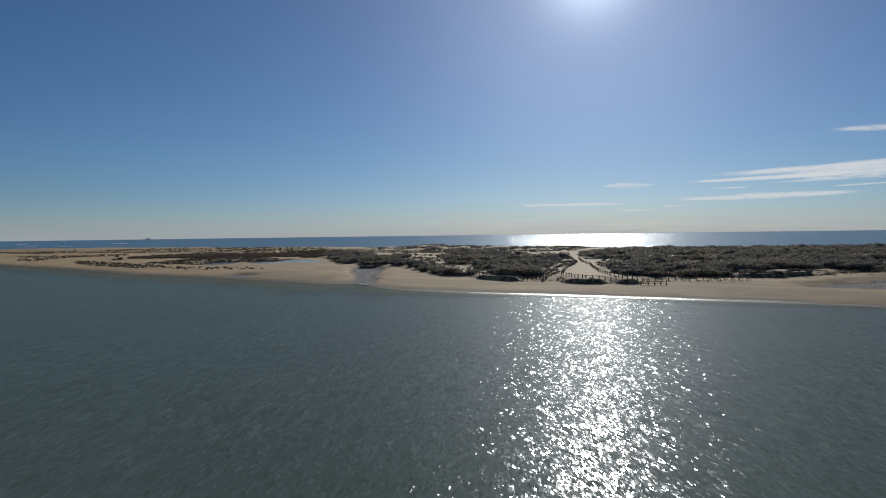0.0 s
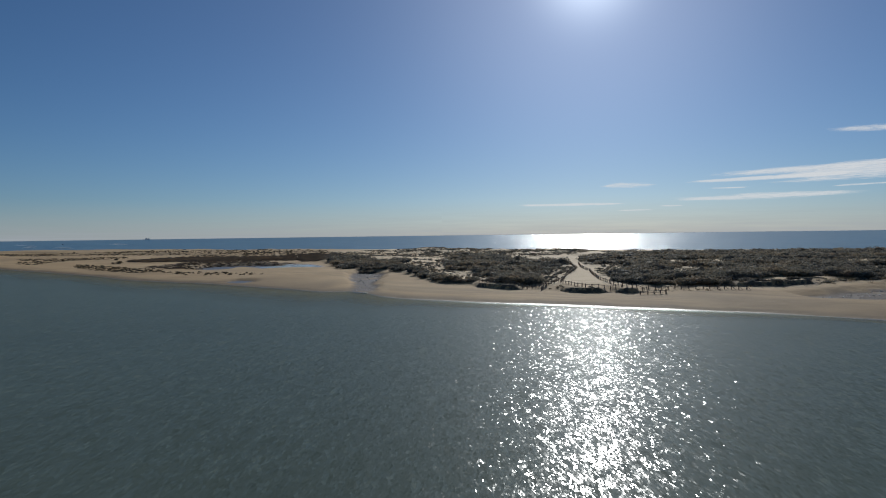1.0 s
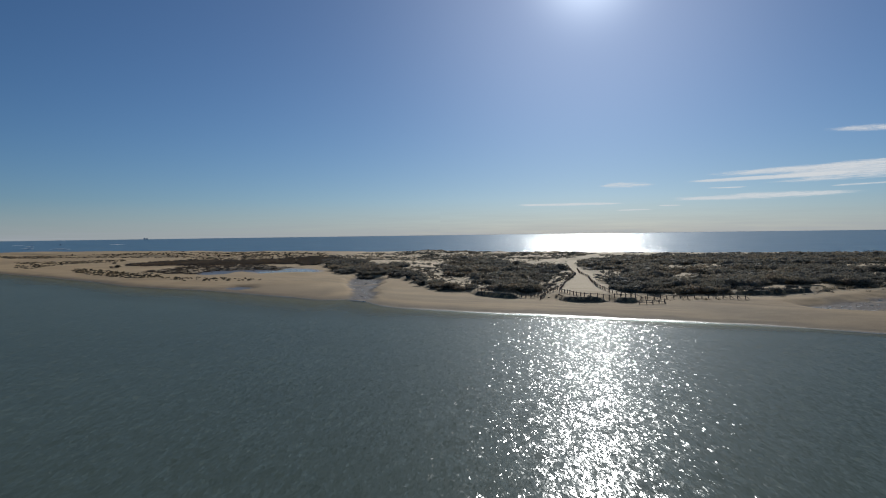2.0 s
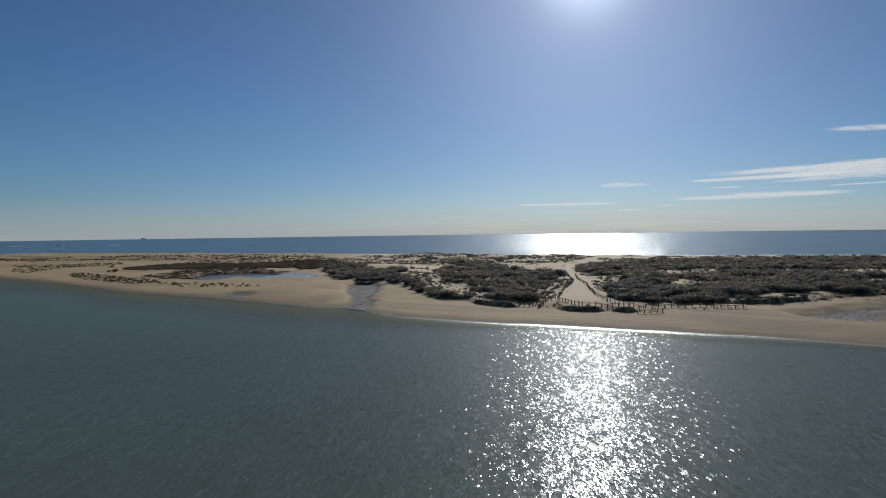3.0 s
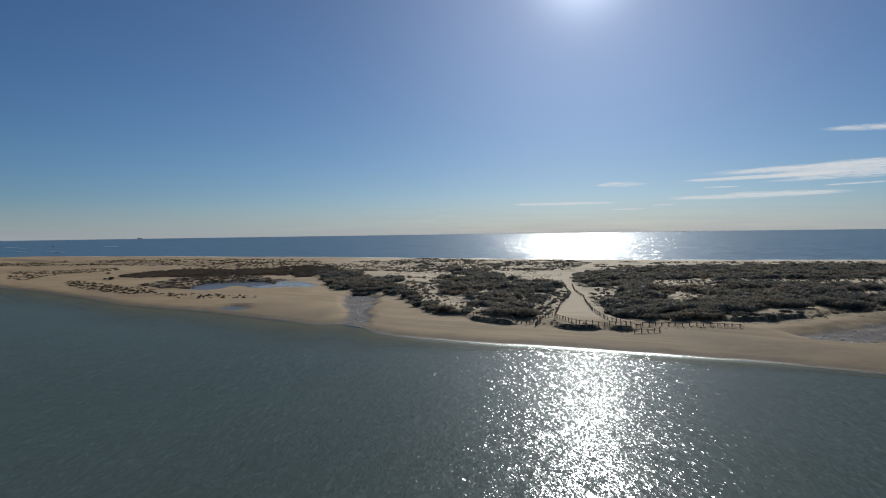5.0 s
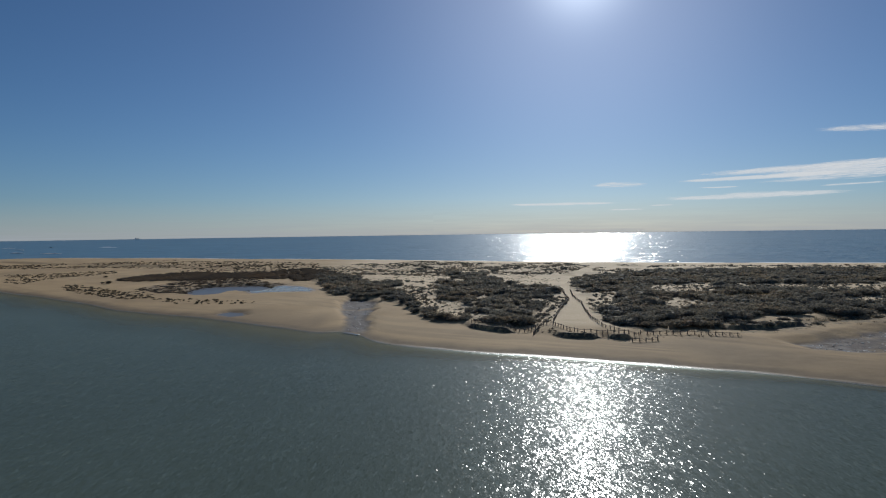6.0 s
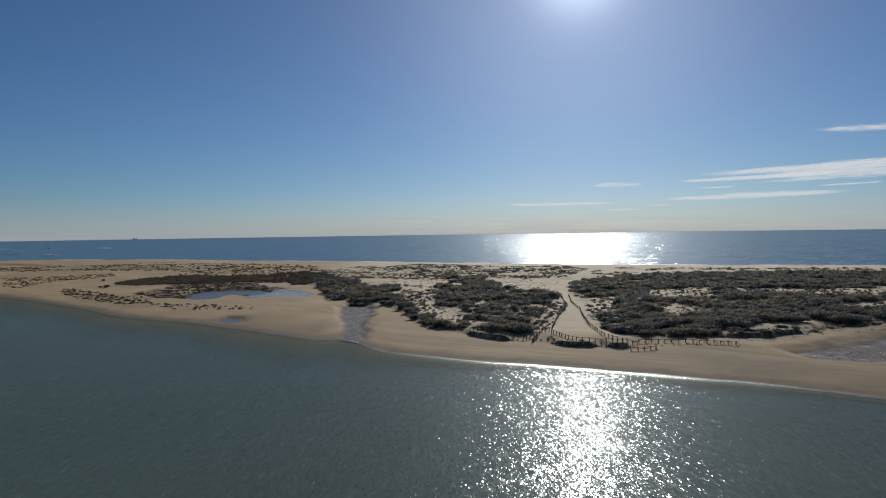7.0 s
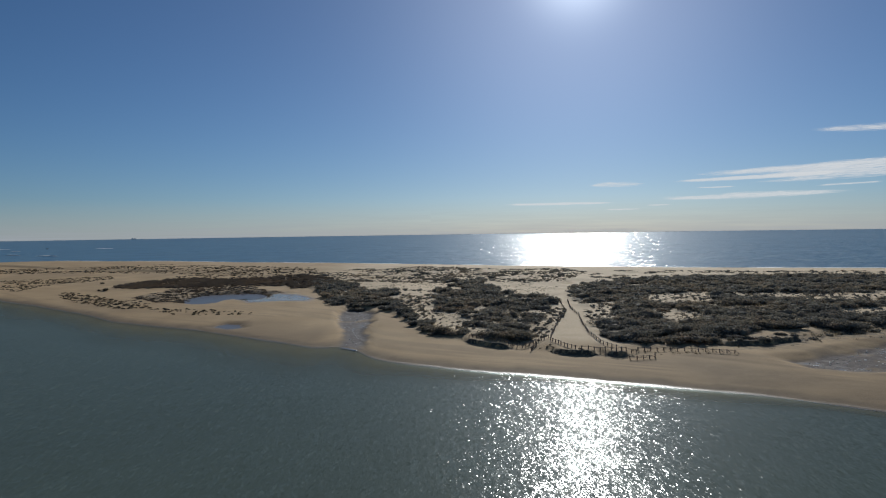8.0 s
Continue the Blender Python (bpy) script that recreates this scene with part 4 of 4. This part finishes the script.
def cloud(az0, az1, el, thick, tilt, label, strength=1.0):
    """A long thin cloud between two bearings, at a height angle, degrees."""
    n, k = 60, 10
    u, v = np.meshgrid(np.linspace(0, 1, n), np.linspace(-1, 1, k))
    az = np.radians(az0 + (az1 - az0) * u)
    up = np.radians(el + tilt * (u - 0.5) + thick * v * (0.25 + 0.75 * np.sin(np.pi * np.clip(u, 0.02, 0.98)) ** 0.6))
    up = up + np.radians(thick * 0.8) * (fractal(np.degrees(az) * 1.0, 0 * az + 7 * el, 2.2, 3) - 0.5) * (0.4 + 0.6 * v)
    far_off = 4700 + 60 * v
    V = np.stack([far_off * np.sin(az), far_off * np.cos(az), far_off * np.tan(up) + 15], -1).reshape(-1, 3)
    i = np.arange(n * k).reshape(k, n)
    me = mesh_of("cloud", V, np.stack([i[:-1, :-1], i[:-1, 1:], i[1:, 1:], i[1:, :-1]], -1).reshape(-1, 4), True)
    body = strength * np.clip(1 - v**2, 0, 1) * np.clip(np.minimum(u, 1 - u) * 7, 0, 1)
    at = me.attributes.new("body", "FLOAT", "POINT")
    at.data.foreach_set("value", body.ravel().astype(np.float32))
    layer = me.uv_layers.new(name="UVMap")
    index = np.zeros(len(me.loops), np.int32)
    me.loops.foreach_get("vertex_index", index)
    uv = np.stack([u.ravel() * (az1 - az0), v.ravel() * thick * 6], 1)[index]
    layer.data.foreach_set("uv", uv.astype(np.float32).ravel())
    return tagged(put("cloud", me, CLOUD), label, "cloud", "clouds over the sea")


cloud(22.6, 46, 4.8, 0.34, 0.45, "long streaked bank of thin white cloud", 1.2)
cloud(24.5, 46, 4.98, 0.3, 0.6, "long streaked bank of thin white cloud", 1.15)
cloud(26.5, 46, 4.45, 0.45, 0.45, "broad thin veil of white cloud", 1.35)
cloud(21.0, 34.0, 4.2, 0.2, 0.2, "narrow white streak of cloud above the sea", 1.75)
cloud(27.0, 46, 4.05, 0.3, 0.5, "long ragged streak of thin white cloud", 1.0)
cloud(22.8, 26.0, 3.5, 0.08, 0.0, "short thin white streak of cloud", 1.2)
cloud(18.9, 21.0, 2.15, 0.07, 0.0, "short thin white streak of cloud")
cloud(31.5, 36.0, 3.35, 0.09, 0.1, "short thin white streak of cloud", 1.2)
cloud(19.7, 34.2, 2.75, 0.3, 0.15, "narrow white streak of cloud above the sea", 1.35)
cloud(31.2, 42, 7.4, 0.32, -0.35, "small wispy white cloud high over the sea", 1.1)
cloud(6.4, 16.6, 2.45, 0.15, 0.0, "very thin white streak of cloud near the horizon", 1.35)
cloud(14.0, 18.8, 4.0, 0.27, 0.0, "small wispy white cloud patch", 1.0)
cloud(15.4, 18.7, 1.85, 0.09, 0.0, "very thin white streak of cloud near the horizon", 1.2)


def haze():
    """A self-glowing, see-through ring far off that paints pale haze along the whole horizon, over the yellow sky."""
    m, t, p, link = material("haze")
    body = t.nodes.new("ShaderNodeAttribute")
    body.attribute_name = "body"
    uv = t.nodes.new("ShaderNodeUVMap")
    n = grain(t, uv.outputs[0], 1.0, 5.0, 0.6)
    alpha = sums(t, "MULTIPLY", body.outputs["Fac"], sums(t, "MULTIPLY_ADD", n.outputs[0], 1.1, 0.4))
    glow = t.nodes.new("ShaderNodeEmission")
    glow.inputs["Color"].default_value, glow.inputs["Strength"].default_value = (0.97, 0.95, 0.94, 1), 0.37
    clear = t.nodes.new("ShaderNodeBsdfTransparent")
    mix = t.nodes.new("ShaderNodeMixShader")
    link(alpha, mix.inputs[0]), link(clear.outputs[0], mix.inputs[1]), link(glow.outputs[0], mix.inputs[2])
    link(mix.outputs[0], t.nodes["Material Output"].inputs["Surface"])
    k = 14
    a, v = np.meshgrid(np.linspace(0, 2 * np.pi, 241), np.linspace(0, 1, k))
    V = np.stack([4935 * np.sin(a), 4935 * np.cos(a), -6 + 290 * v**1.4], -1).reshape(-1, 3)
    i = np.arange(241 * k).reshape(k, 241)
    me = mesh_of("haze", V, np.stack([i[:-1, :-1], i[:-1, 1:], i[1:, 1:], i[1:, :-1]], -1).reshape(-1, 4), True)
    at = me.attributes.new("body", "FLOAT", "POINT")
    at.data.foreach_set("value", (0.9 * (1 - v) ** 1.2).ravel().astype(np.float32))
    layer = me.uv_layers.new(name="UVMap")
    index = np.zeros(len(me.loops), np.int32)
    me.loops.foreach_get("vertex_index", index)
    layer.data.foreach_set("uv", np.stack([a.ravel() * 8, v.ravel() * 9], 1)[index].astype(np.float32).ravel())
    return tagged(put("backdrop", me, m), "glowing ring that paints pale grey haze along the sea horizon", "haze", kind="structure")


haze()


# ---- small things ----
def mud_flecks():
    """Flat lumps in the creek and on the mudflat, coloured near white to stand in for stones, foam and water glints."""
    r = np.random.default_rng(61)
    V, F, n = [], [], 0
    bv, bf = ball(3, 6)
    for poly, count in ((CREEK, 90), (FLAT, 700)):
        x, y, _ = scatter(poly, 0.6, 77)
        for k in r.permutation(len(x))[:count]:
            size = r.uniform(0.07, 0.26)
            z = float(height(np.array([x[k]]), np.array([y[k]]))[0])
            v = bv * (size * r.uniform(0.8, 1.8), size, size * 0.22) * (1 + 0.15 * r.normal(size=(len(bv), 1))) + (x[k], y[k], max(z, 0.0) + size * 0.15)
            V.append(v), F.append(bf + n)
            n += len(v)
    m, t, p, link = material("glint_fleck")
    g = t.nodes.new("ShaderNodeNewGeometry")
    link(ramp(t, g.outputs["Random Per Island"], [(0.0, (0.3, 0.28, 0.26)), (0.4, (0.6, 0.58, 0.55)), (1.0, (0.82, 0.81, 0.78))]), p.inputs["Base Color"])
    p.inputs["Roughness"].default_value = 0.7
    tagged(put("glint_flecks", mesh_of("glint_flecks", np.concatenate(V), np.concatenate(F)), m), "flat near-white lumps on wet mud for stones, foam and water glints", "shells", kind="stuff")


mud_flecks()


def boulder():
    r = np.random.default_rng(5)
    bv, bf = ball(6, 10)
    v = bv * (0.5, 0.35, 0.1) * (1 + 0.1 * r.normal(size=(len(bv), 1)))
    m, t, p, link = material("pale_stone")
    link(ramp(t, grain(t, None, 3.0).outputs[0], [(0.3, (0.55, 0.54, 0.51)), (0.7, (0.78, 0.77, 0.74))]), p.inputs["Base Color"])
    ob = tagged(put("stone", mesh_of("stone", v, bf, True), m), "small pale stone lying at the creek mouth", "stone")
    ob.location = (-15.6, 127.6, 0.03)


boulder()


def boat():
    """A small open boat far out at sea."""
    hull = bmesh.new()
    rings = []
    for k, (x, w, z0) in enumerate(((-2.6, 0.75, 0.0), (-1.2, 0.95, -0.1), (0.6, 0.9, -0.1), (2.0, 0.5, 0.0), (2.9, 0.05, 0.25))):
        rings.append([hull.verts.new(c) for c in ((x, -w, 0.75 + 0.06 * k), (x, -w * 0.7, z0 - 0.15), (x, w * 0.7, z0 - 0.15), (x, w, 0.75 + 0.06 * k))])
    for a, b in zip(rings, rings[1:]):
        for k in range(4):
            hull.faces.new((a[k], a[(k + 1) % 4], b[(k + 1) % 4], b[k]))
    hull.faces.new(rings[0]), hull.faces.new(rings[-1][::-1])
    bmesh.ops.recalc_face_normals(hull, faces=hull.faces)
    me = bpy.data.meshes.new("hull")
    hull.to_mesh(me)
    hull.free()
    white, t, p, link = material("boat_paint")
    link(ramp(t, grain(t, None, 4.0).outputs[0], [(0.3, (0.62, 0.63, 0.63)), (0.7, (0.8, 0.8, 0.8))]), p.inputs["Base Color"])
    dark, t, p, link = material("boat_cabin")
    p.inputs["Base Color"].default_value = (0.05, 0.06, 0.07, 1)
    base = tagged(new("motorboat"), "small white motorboat with dark cabin at sea", "boat")
    put("hull", me, white, base, "white painted hull")
    cabin = bmesh.new()
    bmesh.ops.create_cube(cabin, size=1.0)
    bmesh.ops.scale(cabin, verts=cabin.verts, vec=(1.5, 1.2, 1.2))
    bmesh.ops.translate(cabin, verts=cabin.verts, vec=(-0.2, 0, 1.4))
    bmesh.ops.bevel(cabin, geom=cabin.edges[:], offset=0.15, segments=2, affect="EDGES")
    me = bpy.data.meshes.new("cabin")
    cabin.to_mesh(me)
    cabin.free()
    put("cabin", me, dark, base, "dark glazed cabin")
    base.matrix_basis = pose(-769, 1283, 0.25, 0, 0, 25)


boat()


def breaker(x, y, length, wide, turn):
    """A far breaking wave: a thin crest of foam."""
    u = np.linspace(-1, 1, 24)
    w = wide * (1 - u**2) * (0.5 + smooth_noise(u * 9, u * 0, 1.5, 9))
    V = np.concatenate([np.stack([u * length / 2, -w, 0 * u + 0.25], 1), np.stack([u * length / 2, 0 * u, 0.9 * (1 - u**2) + 0.3], 1), np.stack([u * length / 2, w, 0 * u + 0.25], 1)])
    i = np.arange(23)
    f = np.concatenate([np.stack([i + 24 * k, i + 1 + 24 * k, i + 25 + 24 * k, i + 24 + 24 * k], 1) for k in (0, 1)])
    ob = tagged(put("breaker", mesh_of("breaker", V, f, True), FOAM), "thin white breaking wave crest on the sea", "wave", "breaking waves", kind="stuff")
    ob.matrix_basis = pose(x, y, 0, 0, 0, turn)


for x, y, length, wide, turn in ((-635, 1243, 62, 3, -29), (-850, 1276, 60, 3, -29), (-561, 859, 34, 2, -25), (-480, 800, 40, 2, -20), (-700, 1080, 30, 2, -25)):
    breaker(x, y, length, wide, turn)


def tower_block(bearing, wide, deep, tall):
    """A block of flats on the far shore, a speck on the horizon."""
    block = tagged(new("tower_block"), "pale grey tower block on the hazy far shore", "building", "far shore buildings")
    block.matrix_basis = pose(4600 * math.sin(radians(bearing)), 4600 * math.cos(radians(bearing)), 2.5, 0, 0, -bearing)
    wall_paint, t, p, link = material("far_wall")
    link(ramp(t, grain(t, None, 0.2).outputs[0], [(0.3, (0.55, 0.56, 0.57)), (0.7, (0.65, 0.66, 0.67))]), p.inputs["Base Color"])
    for name, low, high, spread in (("wall", 0.0, tall, 1.0), ("roof", tall, tall + 1.2, 1.06), ("stair_head", tall + 1.2, tall + 2.6, 0.35)):
        bm = bmesh.new()
        bmesh.ops.create_cube(bm, size=1.0)
        bmesh.ops.scale(bm, verts=bm.verts, vec=(wide * spread, deep * spread, high - low))
        bmesh.ops.translate(bm, verts=bm.verts, vec=(0, 0, (high + low) / 2))
        me = bpy.data.meshes.new(name)
        bm.to_mesh(me)
        bm.free()
        put(name, me, wall_paint, block)


for bearing, wide, deep, tall in ((-25.05, 9, 9, 7), (-24.87, 14, 10, 5)):
    tower_block(bearing, wide, deep, tall)
